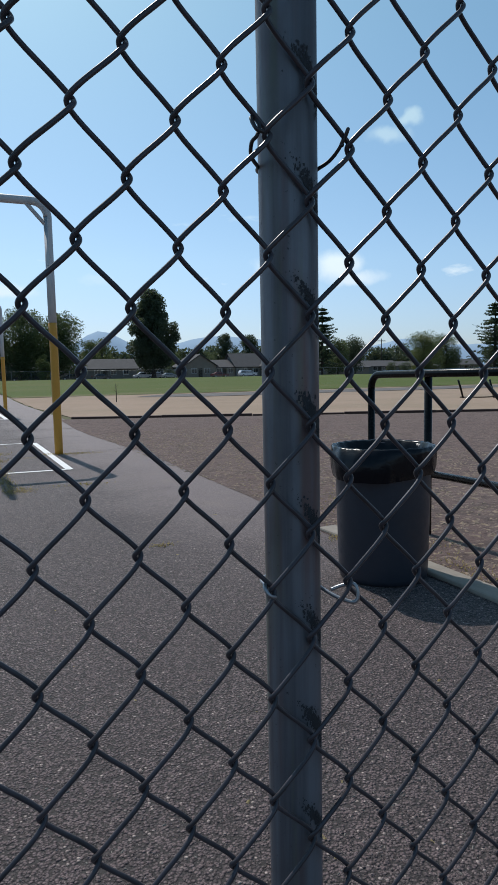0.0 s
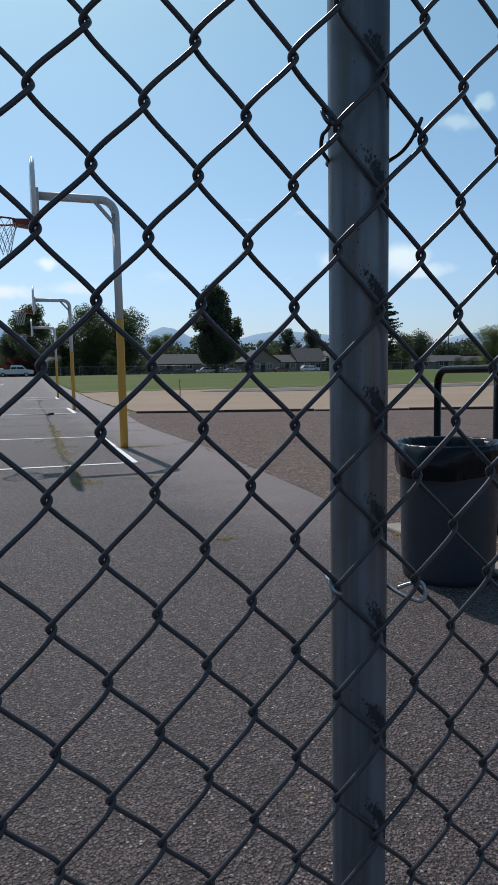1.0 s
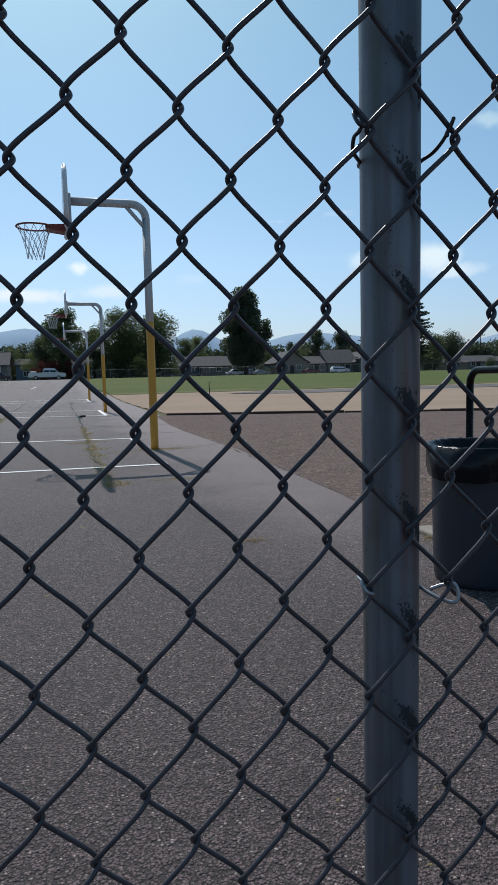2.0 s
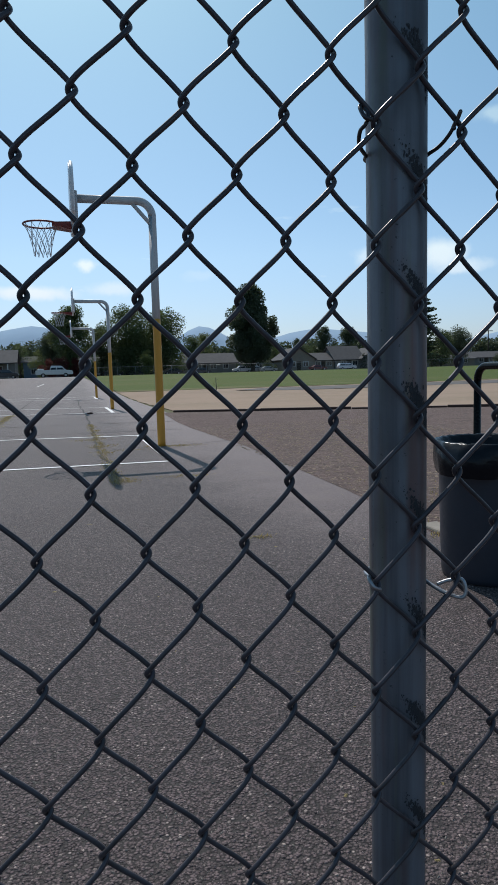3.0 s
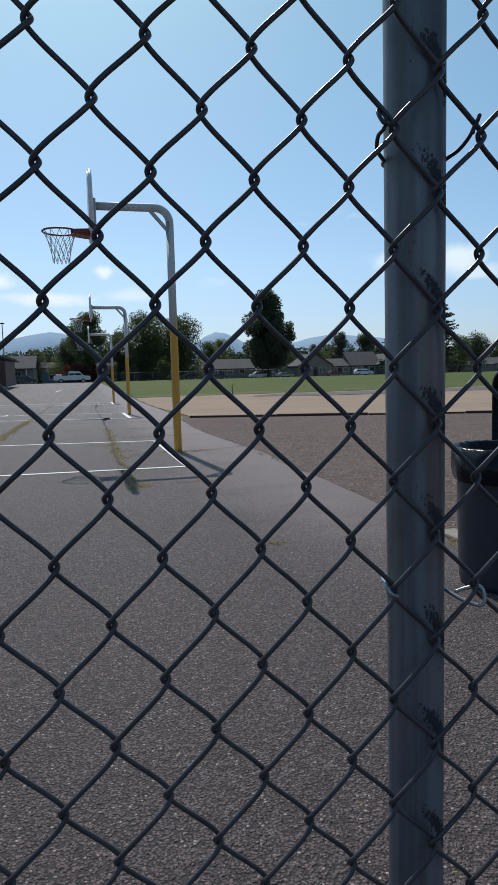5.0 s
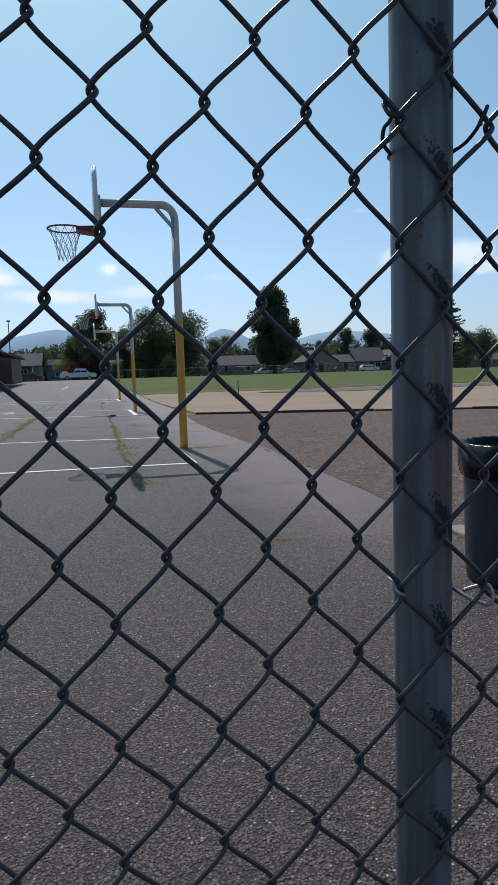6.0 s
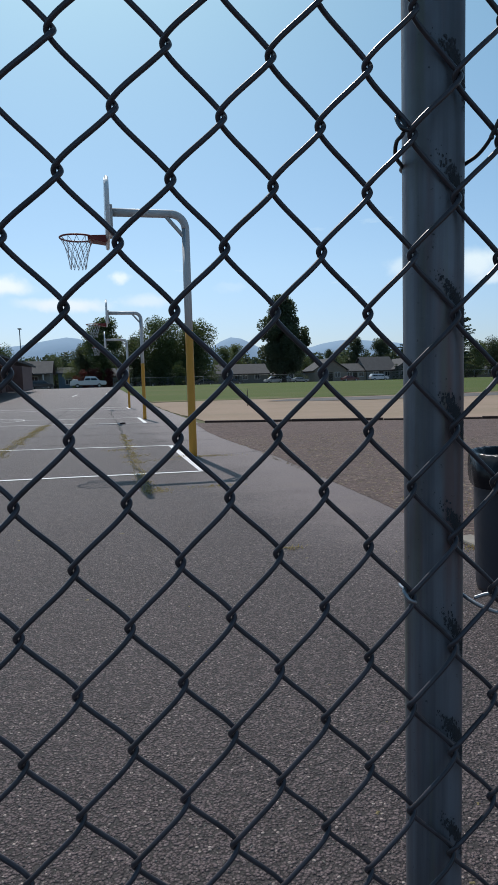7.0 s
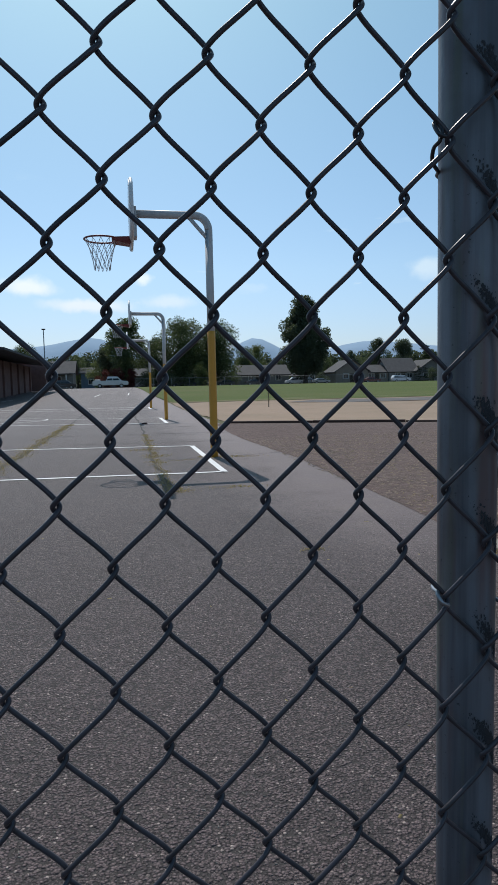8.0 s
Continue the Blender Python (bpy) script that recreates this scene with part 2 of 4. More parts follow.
def wire_material():
    m = Mat("weathered galvanised wire", (0.066, 0.059, 0.068), 0.42, 0.2, 0.22)
    m.mix(m.ramp(m.noise(45.0, 5), 0.45, 0.7, 0, 0.7), (0.036, 0.033, 0.034))
    m.mix(m.ramp(m.noise(120.0, 3), 0.58, 0.75, 0, 0.4), (0.05, 0.045, 0.04))
    m.rough(m.ramp(m.noise(90.0, 4), 0.3, 0.7, 0.28, 0.5))
    m.bump(m.noise(160.0, 3), 0.1, 0.0004)
    m.b.inputs["Coat Weight"].default_value, m.b.inputs["Coat Roughness"].default_value = 0.22, 0.2
    return m.m


def post_material():
    m = Mat("weathered galvanised post", (0.185, 0.199, 0.226), 0.5, 0.35, 0.4)
    m.mix(m.ramp(m.noise(75.0, 5, 0.6, (1, 1, 0.035)), 0.40, 0.62, 0, 0.75), (0.088, 0.089, 0.102))
    m.mix(m.ramp(m.noise(38.0, 4, 0.55, (1, 1, 0.08)), 0.50, 0.64, 0, 0.7), (0.16, 0.088, 0.078))
    m.mix(m.ramp(m.noise(52.0, 4, 0.55, (1, 1, 0.05)), 0.55, 0.66, 0, 0.7), (0.15, 0.168, 0.135))
    m.mix(m.ramp(m.noise(9.0, 5, 0.6), 0.48, 0.7, 0, 0.45), (0.06, 0.062, 0.066))
    m.mix(m.ramp(m.noise(190.0, 4, 0.6), 0.66, 0.74, 0, 0.8), (0.03, 0.028, 0.026))
    m.rough(m.ramp(m.noise(60.0, 4, 0.5, (1, 1, 0.2)), 0.3, 0.7, 0.38, 0.62))
    m.bump(m.noise(210.0, 4), 0.25, 0.0008)
    return m.m


def grime_material():
    m = Mat("black rub grime", (0.042, 0.044, 0.049), 0.75, 0, 0.3)
    m.mix(m.ramp(m.noise(320.0, 4), 0.5, 0.75, 0, 0.5), (0.05, 0.045, 0.042))
    m.bump(m.noise(500.0, 3), 0.6, 0.0008)
    return m.m


def pole_paint_material(name, color):
    m = Mat(name, color, 0.5, 0, 0.5)
    m.mix(m.ramp(m.noise(7.0, 5, 0.6, (1, 1, 0.15)), 0.5, 0.75, 0, 0.55), tuple(c * 0.6 for c in color))
    m.mix(m.ramp(m.noise(60.0, 5), 0.66, 0.72, 0, 0.7), (0.16, 0.10, 0.06))
    m.bump(m.noise(90.0, 3), 0.15, 0.001)
    return m.m


def leaf_material(name, color, tip):
    m = Mat(name, color, 0.6, 0, 0.3)
    m.island_tint(tip, 0, 0.75)
    m.mix(m.ramp(m.noise(0.6, 3), 0.4, 0.7, 0, 0.5), tuple(c * 0.5 for c in color))
    m.b.inputs["Subsurface Weight"].default_value = 0.0
    tr = m.n.new("ShaderNodeBsdfTranslucent")
    tr.inputs["Color"].default_value = (tip[0] * 1.3, tip[1] * 1.3, tip[2], 1)
    mx = m.n.new("ShaderNodeMixShader")
    mx.inputs[0].default_value = 0.35
    m.l.new(m.b.outputs[0], mx.inputs[1])
    m.l.new(tr.outputs[0], mx.inputs[2])
    m.l.new(mx.outputs[0], m.n["Material Output"].inputs["Surface"])
    return m.m


ASPHALT, PATH, CHIPS, SAND = asphalt_material(), worn_path_material(), chips_material(), sand_material()
GRASS, GROUND, PAINT = grass_material(), ground_material(), line_paint_material()
WIRE, POST, GRIME = wire_material(), post_material(), grime_material()
WHITE_POLE = pole_paint_material("weathered white pole paint", (0.52, 0.52, 0.52))
YELLOW_POLE = pole_paint_material("yellow pole paint", (0.62, 0.285, 0.03))
BOARD = plain("white backboard enamel", (0.72, 0.73, 0.74), 0.35, 0, 0.12, 4)
RIM_RED = plain("red rim paint", (0.21, 0.032, 0.028), 0.45, 0, 0.3, 20)
NET = plain("white net cord", (0.55, 0.56, 0.58), 0.8, 0, 0.15, 40)
CAN = plain("dark grey moulded plastic", (0.027, 0.031, 0.043), 0.42, 0, 0.2, 6, 0.1, 0.4)
BAG = Mat("glossy black bin bag", (0.005, 0.006, 0.009), 0.22, 0, 0.22)
BAG.bump(BAG.noise(16.0, 4, 0.5), 0.5, 0.01)
BAG = BAG.m
BLACK_PIPE = plain("black painted steel pipe", (0.006, 0.006, 0.006), 0.22, 0, 0.2, 25, 0.05, 0.15)
CONCRETE = plain("weathered concrete", (0.27, 0.235, 0.195), 0.9, 0, 0.3, 9, 0.5)
TIMBER = plain("dark landscape timber", (0.06, 0.031, 0.023), 0.85, 0, 0.3, 14, 0.5)
BARK = plain("tree bark", (0.055, 0.042, 0.032), 0.95, 0, 0.35, 9, 0.7)
WEED = leaf_material("dry yellow weeds", (0.27, 0.205, 0.095), (0.36, 0.28, 0.13))
LEAF = leaf_material("broadleaf foliage", (0.05, 0.075, 0.034), (0.105, 0.135, 0.058))
# green lifted a little, painting in some haze over distant trees
LEAF_DARK = leaf_material("dark dense foliage", (0.043, 0.062, 0.042), (0.085, 0.107, 0.066))
LEAF_LIGHT = leaf_material("light green foliage", (0.09, 0.12, 0.045), (0.16, 0.18, 0.07))
NEEDLE = leaf_material("conifer needles", (0.034, 0.055, 0.032), (0.075, 0.10, 0.055))
# air haze is painted into the hills as a pale blue base colour
HILL = Mat("wooded hill with painted haze", (0.30, 0.40, 0.51), 1.0, 0, 0.0)
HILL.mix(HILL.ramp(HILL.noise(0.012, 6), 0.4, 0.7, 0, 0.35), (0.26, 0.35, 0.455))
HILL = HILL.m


# ---- mesh helpers ----
def mesh_of(name, verts, faces, mat, smooth=False):
    me = bpy.data.meshes.new(name)
    me.from_pydata([tuple(v) for v in verts], [], [tuple(f) for f in faces])
    if smooth:
        me.polygons.foreach_set("use_smooth", [True] * len(me.polygons))
    me.materials.append(mat)
    me.update()
    return me


def part(name, bm, mat, parent=None, label="", smooth=False):
    """Link a bmesh, or a (verts, faces) pair, as one mesh object under parent."""
    if isinstance(bm, tuple):
        me = mesh_of(name, bm[0], bm[1], mat, smooth)
    else:
        bm.normal_update()
        me = bpy.data.meshes.new(name)
        bm.to_mesh(me)
        bm.free()
        if smooth:
            me.polygons.foreach_set("use_smooth", [True] * len(me.polygons))
        me.materials.append(mat)
    ob = new(name, me)
    ob.parent = parent
    if label:
        ob["label"] = label
    return ob


def thing(name, at, label, category, group="", turn=0.0):
    ob = new(name)
    ob.empty_display_size = 0.1
    ob.matrix_world = pose(*at, 0, 0, turn)
    return tagged(ob, label, category, group)


def box(x0, x1, y0, y1, z0, z1, bevel=0.0, segments=2):
    bm = bmesh.new()
    bmesh.ops.create_cube(bm, size=1)
    for v in bm.verts:
        v.co = Vector((x0 + (v.co.x + 0.5) * (x1 - x0), y0 + (v.co.y + 0.5) * (y1 - y0), z0 + (v.co.z + 0.5) * (z1 - z0)))
    if bevel:
        bmesh.ops.bevel(bm, geom=bm.edges[:], offset=bevel, segments=segments, affect="EDGES", profile=0.5)
    return bm


def tube(points, radius, sides=8, closed=False):
    """Verts and faces of a round bar along points; radius may be a list."""
    p = np.asarray(points, float)
    n = len(p)
    rad = np.broadcast_to(np.asarray(radius, float), (n,))
    if closed:
        tan = np.roll(p, -1, 0) - np.roll(p, 1, 0)
    else:
        tan = np.gradient(p, axis=0)
    tan /= np.linalg.norm(tan, axis=1)[:, None] + 1e-12
    ref = np.array([0.0, 1.0, 0.0]) if abs(tan[:, 1]).max() < 0.9 else np.array([0.31, 0.22, 0.93])
    a = np.cross(tan, ref)
    a /= np.linalg.norm(a, axis=1)[:, None] + 1e-12
    b = np.cross(tan, a)
    ang = np.arange(sides) / sides * 2 * np.pi
    ring = p[:, None] + rad[:, None, None] * (a[:, None] * np.cos(ang)[None, :, None] + b[:, None] * np.sin(ang)[None, :, None])
    verts = ring.reshape(-1, 3)
    faces = []
    for i in range(n if closed else n - 1):
        j = (i + 1) % n
        for s in range(sides):
            u = (s + 1) % sides
            faces.append((i * sides + s, j * sides + s, j * sides + u, i * sides + u))
    if not closed:
        faces.append(tuple(range(sides)))
        faces.append(tuple((n - 1) * sides + s for s in reversed(range(sides))))
    return verts, faces


def joined(*pieces):
    verts, faces, k = [], [], 0
    for v, f in pieces:
        verts.extend(np.asarray(v).tolist())
        faces.extend(tuple(i + k for i in g) for g in f)
        k += len(v)
    return verts, faces


def lathe(profile, sides=48):
    """Verts and faces turned about z from (radius, height) pairs."""
    verts, faces = [], []
    for r, z in profile:
        for s in range(sides):
            a = 2 * math.pi * s / sides
            verts.append((r * math.cos(a), r * math.sin(a), z))
    for i in range(len(profile) - 1):
        for s in range(sides):
            u = (s + 1) % sides
            faces.append((i * sides + s, i * sides + u, (i + 1) * sides + u, (i + 1) * sides + s))
    return verts, faces


def arc(cx, cz, r, a0, a1, n=8):
    return [(cx + r * math.cos(radians(a0 + (a1 - a0) * i / n)), 0, cz + r * math.sin(radians(a0 + (a1 - a0) * i / n))) for i in range(n + 1)]


# ---- ground ----
def rise(y):
    """The field climbs a little beyond the courts, then stays level."""
    s = min(1.0, max(0.0, (y - 26.0) / 69.0))
    return 1.30 * s * s * (3 - 2 * s)


def sheet(name, outline, lift, mat, label, step=2.0, uneven=0.0, kind="structure", category="ground", edge=0.05):
    """A flat piece of ground between two curves: outline is rows of (y, x_left, x_right)."""
    rows = []
    for (y0, a0, b0), (y1, a1, b1) in zip(outline, outline[1:]):
        n = max(1, int((y1 - y0) / step))
        rows += [(y0 + (y1 - y0) * i / n, a0 + (a1 - a0) * i / n, b0 + (b1 - b0) * i / n) for i in range(n)]
    rows.append(outline[-1])
    cols = 14
    verts, faces = [], []
    for y, a, b in rows:
        for c in range(cols + 1):
            x = a + (b - a) * c / cols
            w = uneven * noise.noise(Vector((x * 1.7, y * 1.7, lift * 50))) if uneven else 0.0
            if c in (0, cols):
                x += edge * (noise.noise(Vector((y * 1.3, lift * 90, c))) + 0.6 * noise.noise(Vector((y * 4.1, lift * 90, c))))
            verts.append((x, y, rise(y) + lift + w))
    for r in range(len(rows) - 1):
        for c in range(cols):
            k = r * (cols + 1) + c
            faces.append((k, k + 1, k + cols + 2, k + cols + 1))
    return tagged(part(name, (verts, faces), mat, None, "", True), label, category, "", kind)


sheet("ground", [(-900, -1200, 1200), (-40, -300, 300), (26, -150, 150), (95, -400, 400), (180, -800, 800), (600, -2200, 2200), (3400, -3400, 3400)], -0.03, GROUND, "dry grassy ground reaching to the hills", 6)
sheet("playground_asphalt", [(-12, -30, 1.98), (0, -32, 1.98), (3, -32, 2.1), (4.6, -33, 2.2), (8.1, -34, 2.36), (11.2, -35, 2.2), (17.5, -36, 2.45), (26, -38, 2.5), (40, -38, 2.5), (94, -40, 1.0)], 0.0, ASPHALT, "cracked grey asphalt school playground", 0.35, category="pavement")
sheet("wood_chip_bed", [(-12, 2.0, 40), (3.0, 2.0, 40), (4.6, 2.1, 40), (8.1, 2.22, 22.0), (11.2, 2.1, 16.5), (13.6, 2.1, 11.4), (17.4, 2.3, 2.6)], 0.003, CHIPS, "brown bark chips and bare soil beside the court", 0.12, 0.002, edge=0.02)
sheet("sandy_field", [(5.0, 30, 90), (8.2, 22.2, 90), (11.2, 16.7, 90), (13.6, 11.6, 90), (17.4, 2.8, 90), (26, 2.6, 90), (40.5, 2.6, 90)], -0.008, SAND, "pale dry sandy sports field", 0.8, 0.02)
sheet("gravel_track", [(33.5, 12.0, 90), (36.0, 9.0, 90), (38.0, 11.0, 90)], 0.012, PATH, "grey gravel strip between sand and grass", 0.5)
sheet("grass_field", [(39.5, 2.7, 100), (60, 1.9, 130), (108, 0.9, 180)], 0.014, GRASS, "green mown grass field with dry patches", 1.0, 0.03)
sheet("street", [(112, -220, 260), (124, -230, 280)], 0.006, ASPHALT, "asphalt street in front of the houses", 2.0, category="road")

# ---- court lines ----
def court_line(a, b, width=0.055, lift=0.006):
    a, b = Vector(a), Vector(b)
    d = (b - a).normalized()
    n = Vector((-d.y, d.x)) * width / 2
    k = max(2, int((b - a).length / 0.3))
    verts, faces = [], []
    for i in range(k + 1):
        p = a + (b - a) * i / k
        for s in (-1, 1):
            q = p + n * s * (1 + 0.15 * noise.noise(Vector((p.x * 9, p.y * 9, s))))
            verts.append((q.x, q.y, rise(q.y) + lift))
    faces = [(2 * i, 2 * i + 1, 2 * i + 3, 2 * i + 2) for i in range(k)]
    ob = part("court_line", (verts, faces), PAINT)
    return tagged(ob, "worn white painted line on the asphalt", "marking", "court lines", "structure")


for a, b, w in [((-9.5, 7.75), (1.035, 7.18), 0.05), ((-9.5, 12.6), (0.98, 10.8), 0.055), ((1.025, 7.17), (1.0, 10.8), 0.055),
                ((-6.0, 20.6), (1.06, 18.6), 0.06), ((1.06, 18.6), (1.04, 22.2), 0.07), ((-6, 24.0), (1.04, 22.2), 0.05),
                ((1.1, 31.6), (1.08, 34.2), 0.09), ((-9, 35.3), (1.08, 34.2), 0.08), ((-7, 33), (1.1, 31.6), 0.06),
                ((-9.0, 47), (-8.4, 52), 0.06), ((-2.6, 54), (-2.3, 59), 0.06), ((0.1, 56), (0.2, 61), 0.06)]:
    court_line(a, b, w * 1.5)
ring = [(-4.6 + 1.8 * math.cos(radians(i * 6)), 23.2 + 1.8 * math.sin(radians(i * 6))) for i in range(61)]
verts, faces = [], []
for i, (x, y) in enumerate(ring):
    dx, dy = (x + 4.6) / 1.8, (y - 23.2) / 1.8
    verts += [(x - dx * 0.03, y - dy * 0.03, 0.006), (x + dx * 0.03, y + dy * 0.03, 0.006)]
faces = [(2 * i, 2 * i + 1, 2 * i + 3, 2 * i + 2) for i in range(60)]
tagged(part("court_circle", (verts, faces), PAINT), "worn white painted circle on the asphalt", "marking", "", "structure")


# ---- chain-link fence ----
FENCE = Matrix.Translation((0.01379, 0.08197, -0.22783)) @ Matrix(((0.999983, -0.000176, -0.005802), (0.0, 0.999539, -0.030367), (0.005805, 0.030367, 0.999522))).to_4x4()
CELL, WIRE_R = 1.24, 0.00168
fence = new("chain_link_fence")
fence.matrix_world = FENCE
tagged(fence, "weathered galvanised chain-link fence with a round steel post", "fence")


def knot(i, j):
    """Where two wires hook together; i, j count half meshes across and up. The mesh is slightly pulled out of true."""
    a, b = 9 * np.tanh(i / 9), 11 * np.tanh(j / 11)
    x = 0.000348 + 0.024819 * i + 0.000307 * j - 8.46e-5 * a * b - 2.95e-5 * b * b - 1.26e-4 * a * a + 7.4e-6 * a ** 3 - 2.5e-7 * a * a * b + 5.9e-6 * a * b * b - 8.5e-7 * b ** 3
    z = 0.985052 - 0.000371 * a + 0.030256 * j - 1.01e-4 * a * b - 1.3e-4 * b * b + 5.13e-5 * a * a - 1.27e-5 * a ** 3 + 3.3e-6 * a * a * b + 4.6e-6 * a * b * b + 1.1e-6 * b ** 3
    return CELL * x, CELL * z


def strand(k, j0, j1):
    """One bent wire between the knot columns k and k + 1."""
    pts = []
    per = 18
    for j in range(j0, j1):
        left = (k + j) % 2 == 0
        xa, za = knot(k if left else k + 1, j)
        xb, zb = knot(k + 1 if left else k, j + 1)
        hook = 0.0020
        xa += -hook if left else hook
        xb += hook if left else -hook
        for s in range(per):
            f = s / per - 0.105 * math.sin(2 * math.pi * s / per)
            phi = math.pi * (f - 0.5)
            tri = math.asin(0.984 * math.sin(phi)) / math.asin(0.984)
            x = (xa + xb) / 2 + (xb - xa) / 2 * tri
            z = za + (zb - za) * (f + 0.012 * math.sin(2 * math.pi * f))
            y = math.tanh(2.6 * math.cos(phi)) * (-0.0042 if left else 0.0026)
            y += 0.0022 * noise.noise(Vector((x * 6, z * 6, 3.0)))
            pts.append((x, y, z))
    return pts


for k in range(-34, 46):
    near = -8 <= k <= 18
    pts = strand(k, -31 if near else -31, 26)
    part("wire", tube(pts if near else pts[::2], WIRE_R, 10 if near else 6), WIRE, fence, "", True)

# the post behind the mesh
POST_X, POST_Y, POST_R = 0.149, 0.0250, 0.0202


def post_x(z):
    """The post's axis, tilted a little so its edges line up in the camera's view."""
    return POST_X - 0.0085 * (z - 1.30)


prof = [(POST_R, -0.01 + i * 0.02) for i in range(0, 122)]
v, f = lathe(prof, 40)
part("post", ([(x + post_x(z + 0.24), y + POST_Y, z + 0.24) for x, y, z in v], f), POST, fence, "grey galvanised round post with black rub marks", True)



def on_post(ang, z, out=0.0006):
    """A place on the post's skin; ang in degrees, 0 facing the mesh, positive towards +x."""
    r_ = POST_R + out
    return (post_x(z) + r_ * math.sin(radians(ang)), POST_Y - r_ * math.cos(radians(ang)), z)


# black rub marks where the wires chafe the post
rng = random.Random(7)
gv, gf = [], []
for j in range(-12, 12):
    if j % 2 == 0:
        x0, z0 = knot(4, j)
        x1, z1 = knot(5, j - 1)
        heavy = rng.uniform(0.45, 1.0)
        for q in range(int(900 * heavy)):
            f = min(1.3, max(0.05, rng.gauss(0.88, 0.22)))
            streak = rng.random() < 0.3
            ang0 = -46 + 84 * min(1.03, f) + rng.gauss(0, 3.0)
            up_ = 0.011 * rng.random() ** 2 * (0.4 + 0.6 * math.sin(ang0 * 0.7 + j)) if streak and 0.35 < f < 0.95 else 0.0
            zz = z0 + (z1 - z0) * f + rng.gauss(-0.0008, 0.0016 + 0.0016 * heavy) + up_
            size = rng.choice((0.0002, 0.0003, 0.0004, 0.0006, 0.0009)) * (1.0 if 0.45 < f < 1.15 else 0.6)
            n = rng.randint(5, 8)
            k = len(gv)
            tall = rng.uniform(0.8, 2.8)
            for t in range(n):
                a_ = 2 * math.pi * t / n
                rr = size * rng.uniform(0.45, 1.3)
                gv.append(on_post(ang0 + math.degrees(rr * math.cos(a_) / POST_R), zz + rr * tall * math.sin(a_), 0.0003 + 0.00025 * rng.random()))
            gf.append(tuple(range(k, k + n)))
tagged(part("grime", (gv, gf), GRIME, fence, "black grime rubbed onto the post"), "", "", "", "stuff")

TIE_OLD = plain("weathered tie wire", (0.06, 0.062, 0.068), 0.4, 0.7, 0.3, 60, 0.1)
TIE_NEW = plain("bright aluminium tie wire", (0.34, 0.35, 0.37), 0.38, 0.8, 0.15, 60, 0.1)


def smooth_path(points, per=8):
    """A Catmull-Rom line through points."""
    p = [np.array(q, float) for q in points]
    p = [2 * p[0] - p[1]] + p + [2 * p[-1] - p[-2]]
    out = []
    for i in range(1, len(p) - 2):
        for s_ in range(per):
            t = s_ / per
            out.append(0.5 * (2 * p[i] + (p[i + 1] - p[i - 1]) * t + (2 * p[i - 1] - 5 * p[i] + 4 * p[i + 1] - p[i + 2]) * t * t + (3 * p[i] - p[i - 1] - 3 * p[i + 1] + p[i + 2]) * t ** 3))
    out.append(p[-2])
    return out


def round_back(z0, z1, r_=0.0215):
    return [(POST_X + r_ * math.sin(radians(a)), POST_Y - r_ * math.cos(radians(a)), z0 + (z1 - z0) * (i / 6)) for i, a in enumerate(range(-100, -261, -26))]


upper = [(0.1165, -0.004, 1.366), (0.1115, -0.005, 1.367), (0.1105, 0.0, 1.374), (0.114, 0.004, 1.3765), (0.1165, 0.001, 1.371), (0.1135, -0.002, 1.364), (0.1125, 0.004, 1.3615), (0.1165, 0.014, 1.3565)]
upper += round_back(1.355, 1.3545) + [(0.1695, 0.020, 1.3555), (0.172, 0.010, 1.358), (0.1745, 0.003, 1.363), (0.1765, -0.002, 1.3695), (0.1775, -0.0045, 1.3745), (0.1782, -0.002, 1.3735), (0.1765, 0.002, 1.367), (0.1755, -0.001, 1.3655)]
part("tie_wire", tube(smooth_path(upper), 0.0013, 8), TIE_OLD, fence, "dark weathered tie wire hooked round the post", True)
lower = [(0.123, -0.003, 1.066), (0.1175, -0.005, 1.069), (0.1155, -0.002, 1.0735), (0.118, 0.003, 1.074), (0.121, 0.006, 1.071), (0.1255, 0.016, 1.068)]
lower += round_back(1.066, 1.062) + [(0.1705, 0.020, 1.059), (0.177, 0.006, 1.0545), (0.1855, -0.003, 1.0525), (0.1885, -0.004, 1.0575), (0.187, -0.001, 1.065), (0.180, 0.004, 1.0635), (0.173, 0.008, 1.060)]
part("tie_wire", tube(smooth_path(lower), 0.0014, 8), TIE_NEW, fence, "bright aluminium tie wire hooked round the post", True)

